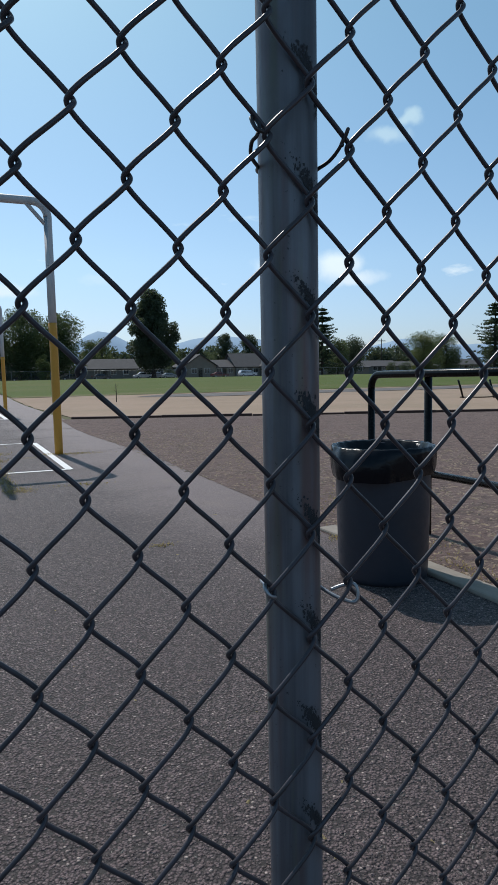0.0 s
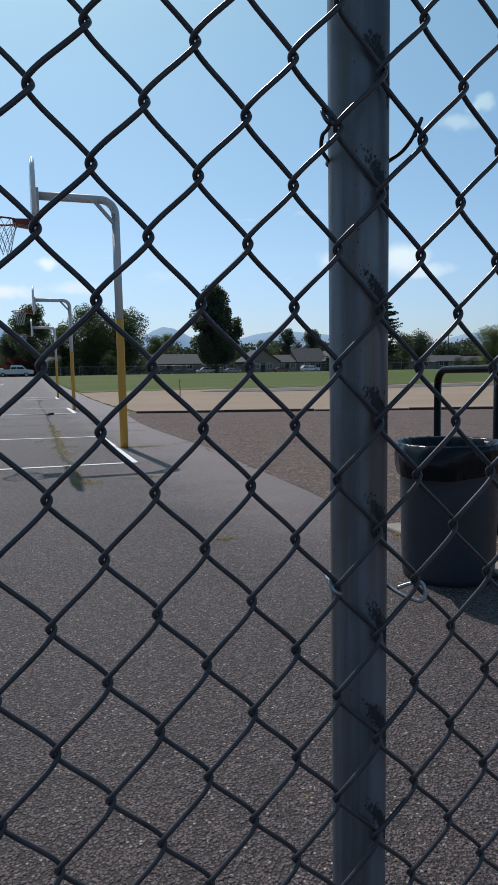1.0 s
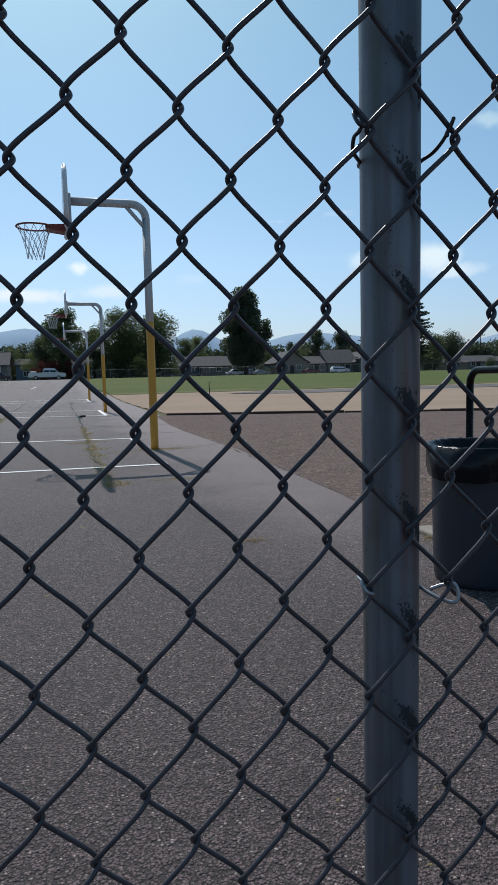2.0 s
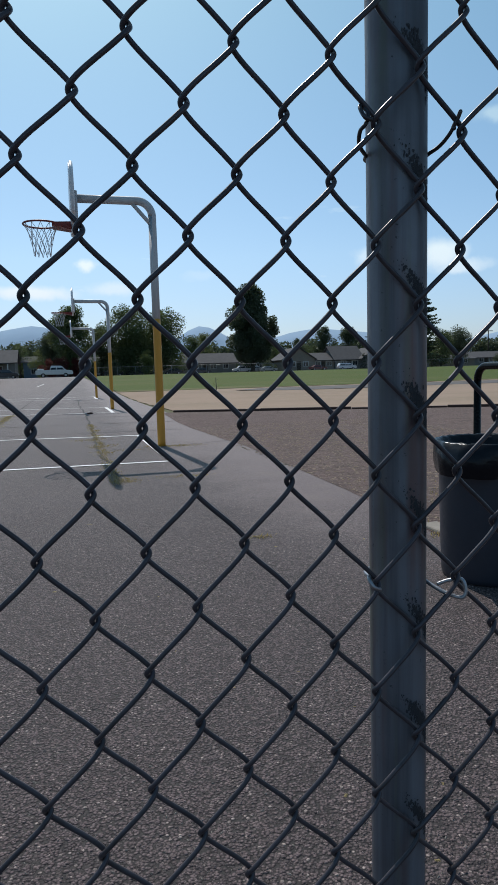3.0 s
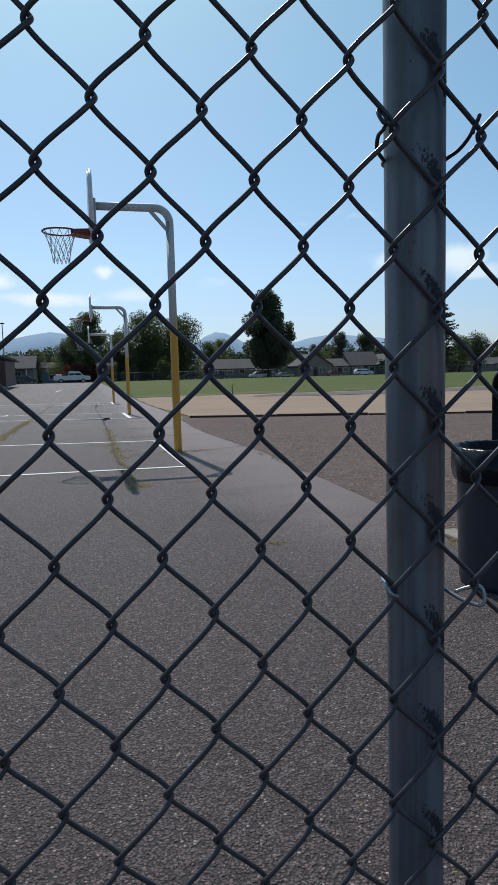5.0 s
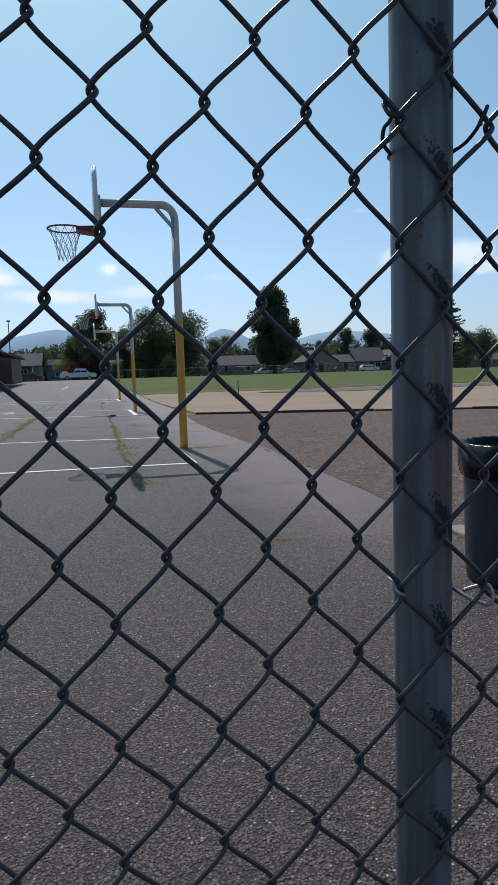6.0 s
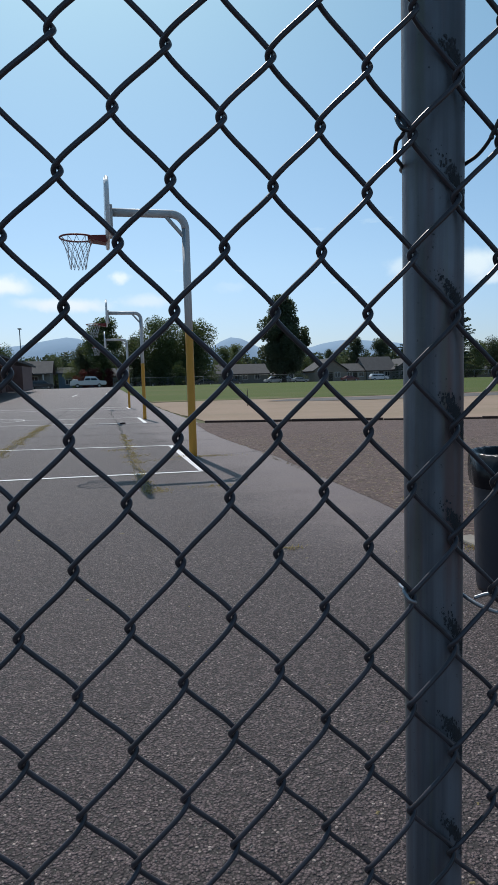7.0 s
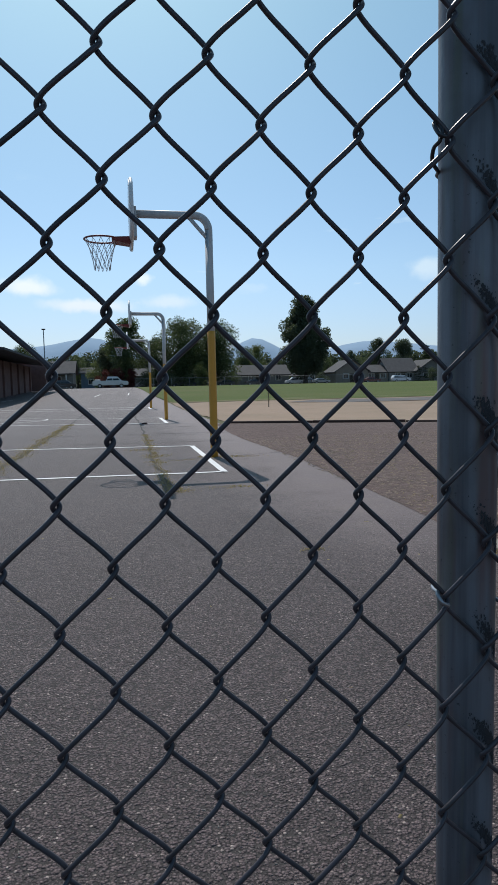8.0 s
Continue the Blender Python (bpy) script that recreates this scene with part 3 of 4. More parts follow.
# ---- basketball goals ----
def basketball_goal(at, label):
    """Gooseneck pole at the origin; the board faces -x."""
    g = thing("basketball_goal", at, label, "basketball hoop", "basketball goals along the court edge")
    top, r = 3.38, 0.055
    part("pole_lower", tube([(0, 0, -0.02 + i * 0.1) for i in range(18)] + [(0, 0, 1.79)], r + 0.001, 20), YELLOW_POLE, g, "yellow painted lower pole", True)
    bend = [(0, 0, 1.79), (0, 0, 2.4), (0, 0, top - 0.20)] + arc(-0.20, top - 0.20, 0.20, 0, 90, 10) + [(-0.5, 0, top), (-1.03, 0, top)]
    part("pole_upper", tube(bend, r, 20), WHITE_POLE, g, "weathered white upper pole and arm", True)
    gus = [(-0.02, 0, top - 0.31), (-0.10, 0, top - 0.22), (-0.19, 0, top - 0.12), (-0.27, 0, top - 0.03)]
    part("gusset", tube(gus, 0.028, 10), WHITE_POLE, g, "", True)
    # fan-shaped board: rounded top corners
    outline = [(-0.69, -0.26), (-0.60, -0.34), (0.60, -0.34), (0.69, -0.26), (0.69, 0.10)]
    outline += [(0.69 * math.cos(radians(a)), 0.10 + 0.32 * math.sin(radians(a))) for a in range(10, 171, 10)] + [(-0.69, 0.10)]
    bm = bmesh.new()
    fr = [bm.verts.new((-1.09, y, top - 0.02 + z)) for y, z in outline]
    bk = [bm.verts.new((-1.05, y, top - 0.02 + z)) for y, z in outline]
    bm.faces.new(fr)
    bm.faces.new(bk[::-1])
    for i in range(len(fr)):
        j = (i + 1) % len(fr)
        bm.faces.new((fr[j], fr[i], bk[i], bk[j]))
    bmesh.ops.recalc_face_normals(bm, faces=bm.faces)
    board = part("backboard", bm, BOARD, g, "white steel backboard with rounded top")
    lip = [(-1.06, y, top - 0.02 + z) for y, z in outline]
    part("board_rim", tube(lip, 0.026, 8, True), BOARD, board, "", True)
    part("board_bracket", box(-1.05, -0.99, -0.12, 0.12, top - 0.33, top + 0.08, 0.01), WHITE_POLE, g)
    zr = 3.03
    cx = -1.09 - 0.15 - 0.23
    hoop = [(cx + 0.228 * math.cos(radians(a)), 0.228 * math.sin(radians(a)), zr) for a in range(0, 360, 8)]
    rim = part("rim", tube(hoop, 0.0125, 10, True), RIM_RED, g, "red steel rim", True)
    bm = bmesh.new()
    vs = [bm.verts.new(c) for c in ((-1.085, -0.11, zr + 0.03), (-1.085, 0.11, zr + 0.03), (-1.085, 0.11, zr - 0.075), (-1.085, -0.11, zr - 0.075),
                                    (-1.33, -0.16, zr + 0.008), (-1.33, 0.16, zr + 0.008), (-1.33, 0.16, zr - 0.03), (-1.33, -0.16, zr - 0.03))]
    for q in ((0, 1, 2, 3), (7, 6, 5, 4), (0, 4, 5, 1), (1, 5, 6, 2), (2, 6, 7, 3), (3, 7, 4, 0)):
        bm.faces.new([vs[i] for i in q])
    bmesh.ops.bevel(bm, geom=bm.edges[:], offset=0.006, segments=2, affect="EDGES")
    part("rim_bracket", bm, RIM_RED, rim)
    # net: crossing cords that narrow downwards
    cords = []
    for s in range(12):
        for turn_ in (1, -1):
            line = []
            for q in range(13):
                h = q / 12
                rr = 0.222 - 0.15 * h ** 0.75 + 0.035 * h * h
                a = 2 * math.pi * (s + turn_ * h * 2.0) / 12
                line.append((cx + rr * math.cos(a), rr * math.sin(a), zr - 0.012 - 0.40 * h))
            cords.append(tube(line, 0.004, 5))
    part("net", joined(*cords), NET, rim, "white cord net", True)
    return g


goal = basketball_goal((1.143, 8.92, 0), "white and yellow gooseneck basketball hoop with net")
copy_thing(goal, pose(1.18, 20.9, 0))
copy_thing(goal, pose(1.14, 32.8, rise(32.8)))

# ---- litter bin ----
bin_at = (1.818, 2.30, 0.0)
can = thing("trash_can", bin_at, "dark grey plastic trash can lined with a black bag", "trash can")
body = [(0.0, 0.0), (0.197, 0.0), (0.211, 0.006), (0.216, 0.03), (0.219, 0.10), (0.223, 0.25), (0.227, 0.42), (0.228, 0.56), (0.232, 0.59), (0.245, 0.60), (0.248, 0.625), (0.243, 0.64), (0.232, 0.64), (0.226, 0.60), (0.216, 0.35), (0.205, 0.03), (0.0, 0.02)]
part("bin_body", lathe(body, 56), CAN, can, "", True)
for side in (0, 180):
    a = radians(side + 25)
    bm = box(0.225, 0.264, -0.06, 0.06, 0.535, 0.575, 0.01, 3)
    bmesh.ops.rotate(bm, verts=bm.verts, cent=(0, 0, 0), matrix=Matrix.Rotation(a, 3, "Z"))
    part("handle", bm, CAN, can)
bag_v, bag_f = [], []
S = 96
prof = [(0.02, 0.22), (0.17, 0.26), (0.198, 0.45), (0.212, 0.60), (0.233, 0.648), (0.243, 0.654), (0.249, 0.648), (0.251, 0.625), (0.251, 0.595), (0.250, 0.565), (0.243, 0.54)]
for i, (r, z) in enumerate(prof):
    for s in range(S):
        a = 2 * math.pi * s / S
        fold = 0.010 * noise.noise(Vector((math.cos(a) * 7, math.sin(a) * 7, z * 9))) + 0.006 * noise.noise(Vector((math.cos(a) * 19, math.sin(a) * 19, z * 14)))
        hang = 0.0
        if i >= 7:
            hang = -0.028 * (i - 7) / 3 * (0.7 + 0.8 * math.cos(a - radians(215)) + 0.5 * noise.noise(Vector((math.cos(a) * 1.6, math.sin(a) * 1.6, 4.0))))
            d = math.cos(a - radians(205))
            fold += 0.045 * max(0.0, d) ** 7 * min(1.0, (i - 6) / 2)
        bag_v.append(((r + fold) * math.cos(a), (r + fold) * math.sin(a), z + hang + (0.004 * noise.noise(Vector((a * 9, 1, i))) if i in (4, 5, 6) else 0)))
for i in range(len(prof) - 1):
    for s in range(S):
        u = (s + 1) % S
        bag_f.append((i * S + s, i * S + u, (i + 1) * S + u, (i + 1) * S + s))
part("bin_bag", (bag_v, bag_f), BAG, can, "glossy black bin bag folded over the rim", True)

# ---- pipe railing ----
rail = thing("pipe_railing", (2.50, 3.39, 0), "black painted steel pipe railing beside the bin", "railing")
r = 0.024
top = 0.995
path = [(0, 0, -0.05), (0, 0, 0.4), (0, 0, top - 0.09)]
path += [(0, -0.09 + 0.09 * math.cos(radians(a)), top - 0.09 + 0.09 * math.sin(radians(a))) for a in range(0, 91, 15)] + [(0.02, -0.6, top), (0.08, -2.4, top)]
part("top_rail", tube(path, r, 16), BLACK_PIPE, rail, "", True)
part("lower_rail", tube([(0.03, -0.52, 0.385), (0.08, -2.4, 0.385)], r * 0.9, 14), BLACK_PIPE, rail, "", True)
for q in (0.54, 2.3):
    part("upright", tube([(0.03 + 0.02 * q, -q, -0.05), (0.03 + 0.02 * q, -q, top - 0.01)], r, 14), BLACK_PIPE, rail, "", True)

# ---- kerb and timber edging ----
def kerb_block(x, y0, y1):
    bm = box(x, x + 0.13, y0, y1, -0.1, 0.022, 0.012, 2)
    for v in bm.verts:
        v.co.x += 0.012 * noise.noise(v.co * 5)
        v.co.z += 0.01 * noise.noise(v.co * 7)
    return bm


kerb = tagged(new("kerb"), "weathered concrete edging between asphalt and soil", "kerb", "", "structure")
y = -3.0
while y < 3.0:
    n = 0.9
    part("kerb_block", kerb_block(1.99 + 0.01 * y, y, y + n - 0.012), CONCRETE, kerb)
    y += n
edging = tagged(new("timber_edging"), "dark timber edging round the bark chips", "edging", "", "structure")
pa, pb = Vector((2.62, 17.45)), Vector((22.2, 8.1))
count = 9
for i in range(count):
    a, b = pa.lerp(pb, i / count), pa.lerp(pb, (i + 0.995) / count)
    bm = box(0, (b - a).length, -0.06, 0.06, -0.1, 0.06 + 0.012 * math.sin(i * 2.3), 0.012)
    ob = part("timber", bm, TIMBER, edging)
    ob.matrix_local = pose(a.x, a.y, 0, 0, 0, math.degrees(math.atan2(b.y - a.y, b.x - a.x)))


# ---- far side of the field: placed by bearing from the camera at guessed depths, scaled by 1.55 ----
K = 1.55


def far(x, y, lift=0.0):
    return (K * x, K * y, rise(K * y) + lift)


rng = random.Random(11)
nrng = np.random.RandomState(5)


def leaf_cloud(centres, radii, count, size, squash=1.0):
    """Many small leaf clumps scattered through overlapping lobes."""
    centres, radii = np.asarray(centres, float), np.asarray(radii, float)
    w = radii ** 2
    pick = nrng.choice(len(centres), count, p=w / w.sum())
    d = nrng.normal(size=(count, 3))
    d /= np.linalg.norm(d, axis=1)[:, None]
    q = nrng.uniform(0.05, 1.1, count) ** 0.45
    pos = centres[pick] + d * (radii[pick] * q)[:, None] * np.array([1, 1, squash])
    u = nrng.normal(size=(count, 3))
    u /= np.linalg.norm(u, axis=1)[:, None]
    v = np.cross(u, nrng.normal(size=(count, 3)))
    v /= np.linalg.norm(v, axis=1)[:, None] + 1e-9
    s = size * nrng.uniform(0.5, 1.3, count)
    a, b = u * s[:, None], v * (s * nrng.uniform(0.45, 0.8, count))[:, None]
    verts = np.stack([pos - a, pos + b * 0.8, pos + a, pos - b], 1).reshape(-1, 3)
    faces = np.arange(count * 4).reshape(-1, 4)
    return verts.tolist(), faces.tolist()


def limb(p, q, r0, r1, bow=0.1):
    p, q = np.array(p, float), np.array(q, float)
    n = 6
    mid = nrng.normal(size=3) * bow * np.linalg.norm(q - p)
    pts = [p + (q - p) * t + mid * math.sin(math.pi * t) * 0.5 for t in np.linspace(0, 1, n)]
    return tube(pts, [r0 + (r1 - r0) * t for t in np.linspace(0, 1, n)], 7)


def broadleaf(at, height, width, clear, leaf, label, count=3500, lobes=30, tall=1.0, puff=1.0):
    """A tree with trunk, limbs and a lobed crown."""
    count, lobes = int(count * 5.0), int(lobes * 1.7)
    g = thing("tree", at, label, "tree")
    z0, rz_ = clear, (height - clear) / 2
    cz = z0 + rz_
    cs, rs = [], []
    for _ in range(lobes):
        a, u = rng.uniform(0, 2 * math.pi), rng.uniform(-0.92, 0.88)
        spread = (1 - abs(u) ** (2.2 * tall)) ** 0.5 * rng.uniform(0.1, 0.84) * (1.0 if tall >= 1 else 1.05 - 0.38 * max(-0.3, u))
        cs.append((width / 2 * spread * math.cos(a), width / 2 * spread * math.sin(a), cz + rz_ * u))
        rs.append(width * puff * rng.uniform(0.12, 0.22))
    cs.append((0, 0, height - width * 0.12))
    rs.append(width * 0.12)
    wood = [tube([(0, 0, -0.1), (0.03, 0, clear * 0.5), (0, 0.03, clear), (0.02, 0, cz), (0, 0, height * 0.85)], [0.035 * height, 0.027 * height, 0.024 * height, 0.014 * height, 0.004 * height], 10)]
    for c in cs[:9]:
        wood.append(limb((0, 0, max(clear * 0.8, c[2] - width * 0.35)), c, 0.011 * height, 0.003 * height))
    part("trunk", joined(*wood), BARK, g, "", True)
    part("crown", leaf_cloud(cs, rs, count, 0.009 * height + 0.05), leaf, g)
    return g


def conifer(at, height, width, label, tiers=15, gap=0.12):
    """A spire with drooping, uneven branches."""
    width *= 1.35
    g = thing("tree", at, label, "conifer tree")
    wood = [tube([(0, 0, -0.1), (0, 0.02, height * 0.4), (0.02, 0, height * 0.99)], [0.024 * height, 0.017 * height, 0.003 * height], 9)]
    cs, rs = [], []
    for t in range(tiers):
        h = height * (gap + (0.97 - gap) * (t + rng.uniform(-0.3, 0.3)) / tiers)
        reach = width / 2 * (1 - max(0.0, h / height) ** 1.9) + 0.25
        for b in range(6):
            a = t * 1.1 + b * math.pi / 3 + rng.uniform(-0.4, 0.4)
            ln = reach * rng.uniform(0.35, 1.15)
            tip = (ln * math.cos(a), ln * math.sin(a), h + ln * rng.uniform(-0.16, 0.12))
            if b % 2 == 0:
                wood.append(limb((0, 0, h - 0.1 * ln), tip, 0.006 * height, 0.002 * height, 0.05))
            for f in (0.2, 0.4, 0.6, 0.8, 1.0):
                sag = -0.1 * ln * math.sin(math.pi * f)
                cs.append((tip[0] * f, tip[1] * f, h + (tip[2] - h) * f + sag))
                rs.append(0.036 * width * (1.3 - 0.6 * f) + 0.05)
    part("trunk", joined(*wood), BARK, g, "", True)
    part("crown", leaf_cloud(cs, rs, 16000, 0.008 * height + 0.045, 0.5), NEEDLE, g)
    return g


broadleaf(far(0.0, 76), 11.8, 7.6, 1.2, LEAF, "broad dark green street tree", 3800)
broadleaf(far(-1.9, 80), 8.5, 5.5, 1.2, LEAF_DARK, "dark green tree behind the parking lot", 2600)
broadleaf(far(3.6, 79), 9.0, 6.0, 1.2, LEAF_DARK, "dark green tree behind the field fence", 2600)
broadleaf(far(6.4, 77), 11.8, 10.5, 0.9, LEAF, "wide leafy green tree at the field edge", 4800, 30)
broadleaf(far(10.4, 78), 11.8, 10.0, 0.9, LEAF, "wide leafy green tree at the field edge", 4600, 28)
conifer(far(11.2, 84), 14.0, 5.0, "dark conifer showing above the leafy trees")
broadleaf(far(8.3, 72), 4.3, 3.6, 0.2, LEAF_LIGHT, "round light green bush by the fence", 1900, 14)
broadleaf(far(21.8, 78), 16.3, 10.2, 1.7, LEAF_DARK, "tall dense oval dark green tree beside the field", 11000, 90, 0.75, 0.72)
broadleaf(far(17.6, 96), 8.5, 5.5, 1.0, LEAF, "green tree behind the houses", 2200)
broadleaf(far(20.0, 100), 9.5, 6.0, 1.0, LEAF_LIGHT, "lighter green tree behind the houses", 2200)
broadleaf(far(28.8, 96), 9.2, 3.6, 2.0, LEAF_DARK, "slim dark tree behind the houses", 1500)
broadleaf(far(35.2, 99), 8.0, 3.8, 3.0, LEAF_DARK, "small tree with a high crown behind the houses", 1300)
broadleaf(far(33.0, 104), 6.5, 6.5, 0.8, LEAF, "low green tree behind the houses", 1500)
broadleaf(far(38.5, 104), 7.0, 6.5, 0.8, LEAF, "low green tree behind the houses", 1500)
broadleaf(far(42.6, 106), 11.6, 5.6, 2.0, LEAF_DARK, "dark pine-like tree behind the houses", 2400)
broadleaf(far(47.0, 106), 11.2, 6.0, 3.0, LEAF_DARK, "dark pine-like tree behind the houses", 2400)
conifer(far(51.3, 106), 10.5, 5.5, "dark conifer behind the houses")
conifer(far(54.6, 106), 10.8, 6.0, "dark conifer behind the houses")
conifer(far(45.6, 78), 14.9, 8.6, "tall ragged conifer beside the field", 17)
broadleaf(far(50.5, 82), 8.0, 6.0, 0.8, LEAF, "green tree beside the conifer", 2200)
broadleaf(far(55.0, 85), 8.8, 7.0, 0.8, LEAF_DARK, "dark green tree by the houses", 2600)
broadleaf(far(69.3, 86), 9.3, 10.5, 0.6, LEAF_LIGHT, "wide light green tree by the houses", 4200, 28)
broadleaf(far(75.6, 88), 9.5, 8.0, 0.8, LEAF, "green tree beside the tall conifer", 2800)
conifer(far(76.5, 78), 17.6, 11.0, "tall ragged dark conifer by the houses", 18)
broadleaf(far(82.0, 82), 11.0, 9.0, 0.8, LEAF_DARK, "dark green tree by the houses", 2600)
broadleaf(far(-12.4, 86), 8.5, 6.0, 1.0, LEAF, "green tree behind the school building", 2000)
broadleaf(far(-6.6, 95), 7.6, 6.0, 1.5, LEAF, "thin-crowned tree behind the porch house", 700)
broadleaf(far(-3.4, 88), 5.5, 5.0, 0.5, LEAF_LIGHT, "light green tree beside the porch house", 1500)
RED_LEAF = leaf_material("dark red foliage", (0.07, 0.016, 0.016), (0.12, 0.03, 0.028))
for x, y, h in ((-2.3, 73, 2.8), (-0.9, 74, 3.3), (0.6, 74, 3.0)):
    broadleaf(far(x, y), h, 3.4, 0.1, RED_LEAF, "dark red shrub behind the parked truck", 900, 10)
for x, y, h in ((2.2, 73.5, 2.6), (4.4, 73.5, 2.4), (13.2, 82, 2.6), (25.6, 84, 2.4), (41.0, 82.5, 2.8), (49.0, 82, 2.8), (60.5, 83, 2.6), (64.0, 84, 2.8)):
    broadleaf(far(x, y), h, 3.6, 0.1, LEAF_DARK, "dark green hedge shrub in front of the houses", 900, 10)
for x in (40.3, 41.2):
    conifer(far(x, 85.5), 3.9, 1.3, "small pointed evergreen beside the house", 10, 0.03)

cs, rs = [], []
for i in range(150):
    x = -22 + i * 0.78 + rng.uniform(-0.4, 0.4)
    y = 112 + rng.uniform(-4, 6)
    h = 4.0 + 2.2 * noise.noise(Vector((x * 0.14, 2, 0))) + rng.uniform(-0.6, 0.8)
    for q in (0.25, 0.6, 0.95):
        cs.append((K * x, K * y, rise(K * y) + K * h * q))
        rs.append(rng.uniform(2.0, 3.4) * (1.15 - 0.4 * q))
tagged(part("far_woods", leaf_cloud(cs, rs, 150000, 0.4), LEAF_DARK), "dark line of trees behind the houses", "woods", "", "stuff")

# ---- houses ----
SHINGLE = plain("grey asphalt shingles", (0.075, 0.073, 0.076), 0.9, 0, 0.3, 1.5, 0.5)
SIDING = plain("tan painted siding", (0.25, 0.21, 0.175), 0.8, 0, 0.2, 1.2, 0.2)
SIDING_GREY = plain("grey painted siding", (0.19, 0.185, 0.18), 0.8, 0, 0.2, 1.2, 0.2)
TRIM = plain("white painted trim", (0.55, 0.55, 0.54), 0.6, 0, 0.12, 3, 0.1)
PANE = Mat("dark window glass", (0.02, 0.024, 0.03), 0.06, 0, 0.6).m


def gable_roof(w, d, z, h, over, along_x=True):
    """A pitched roof slab with overhang; the ridge runs along x or y."""
    t = 0.14
    hw, hd = w / 2 + over, d / 2 + over
    if along_x:
        sec = [(-hd, z - 0.12), (0, z + h), (hd, z - 0.12), (hd, z - 0.12 - t), (0, z + h - t), (-hd, z - 0.12 - t)]
        a = [(-hw, y, q) for y, q in sec]
        b = [(hw, y, q) for y, q in sec]
    else:
        sec = [(-hw, z - 0.12), (0, z + h), (hw, z - 0.12), (hw, z - 0.12 - t), (0, z + h - t), (-hw, z - 0.12 - t)]
        a = [(x, -hd, q) for x, q in sec]
        b = [(x, hd, q) for x, q in sec]
    verts = a + b
    faces = [(i, (i + 1) % 6, 6 + (i + 1) % 6, 6 + i) for i in range(6)] + [(0, 1, 4, 5), (1, 2, 3, 4), (6, 11, 10, 7), (7, 10, 9, 8)]
    bm = bmesh.new()
    vs = [bm.verts.new(v) for v in verts]
    for f in faces:
        bm.faces.new([vs[i] for i in f])
    bmesh.ops.recalc_face_normals(bm, faces=bm.faces)
    return bm


def house(at, w, d, wall_h, roof_h, siding, label, gable_front=False, windows=2, porch=False, turn=0.0):
    g = thing("house", at, label, "house", "houses across the street", turn)
    bm = box(-w / 2, w / 2, -d / 2, d / 2, -0.4, wall_h)
    if gable_front:
        for y in (-d / 2, d / 2):
            f = [bm.verts.new((-w / 2, y, wall_h)), bm.verts.new((w / 2, y, wall_h)), bm.verts.new((0, y, wall_h + roof_h - 0.16))]
            bm.faces.new(f)
    else:
        for x in (-w / 2, w / 2):
            f = [bm.verts.new((x, -d / 2, wall_h)), bm.verts.new((x, d / 2, wall_h)), bm.verts.new((x, 0, wall_h + roof_h - 0.16))]
            bm.faces.new(f)
    part("wall", bm, siding, g)
    part("roof", gable_roof(w, d, wall_h, roof_h, 0.45, not gable_front), SHINGLE, g, "grey shingled roof")
    span = w / (windows + 1)
    for i in range(windows):
        x = -w / 2 + span * (i + 1) + (0.35 if i else -0.2)
        win = part("window", box(x - 0.62, x + 0.62, -d / 2 - 0.05, -d / 2 + 0.02, 0.95, 2.1, 0.01), TRIM, g)
        part("pane", box(x - 0.52, x - 0.03, -d / 2 - 0.065, -d / 2 - 0.03, 1.05, 2.0), PANE, win)
        part("pane", box(x + 0.03, x + 0.52, -d / 2 - 0.065, -d / 2 - 0.03, 1.05, 2.0), PANE, win)
    x = -w / 2 + span * 1.5
    door = part("door", box(x - 0.45, x + 0.45, -d / 2 - 0.06, -d / 2 + 0.02, 0, 2.05, 0.01), BARK, g, "dark front door")
    if porch:
        part("porch_roof", box(-w / 2 + 0.2, w / 2 - 0.6, -d / 2 - 2.2, -d / 2, wall_h - 0.35, wall_h - 0.18, 0.02), SHINGLE, g)
        n = 5
        for i in range(n):
            px = -w / 2 + 0.4 + (w - 1.3) * i / (n - 1)
            part("porch_post", box(px - 0.08, px + 0.08, -d / 2 - 2.1, -d / 2 - 1.94, 0, wall_h - 0.35, 0.01), TRIM, g)
        part("porch_deck", box(-w / 2 + 0.2, w / 2 - 0.6, -d / 2 - 2.2, -d / 2, -0.1, 0.16, 0.02), CONCRETE, g)
        bmg = bmesh.new()
        vs = [bmg.verts.new(c) for c in ((-1.9, -d / 2 - 2.3, wall_h - 0.18), (1.9, -d / 2 - 2.3, wall_h - 0.18), (0, -d / 2 - 2.3, wall_h + 1.0), (-1.9, 0, wall_h - 0.18), (1.9, 0, wall_h - 0.18), (0, 0, wall_h + 1.0))]
        for q in ((0, 1, 2), (0, 2, 5, 3), (1, 4, 5, 2)):
            bmg.faces.new([vs[i] for i in q])
        part("porch_gable", bmg, SHINGLE, g)
    return g


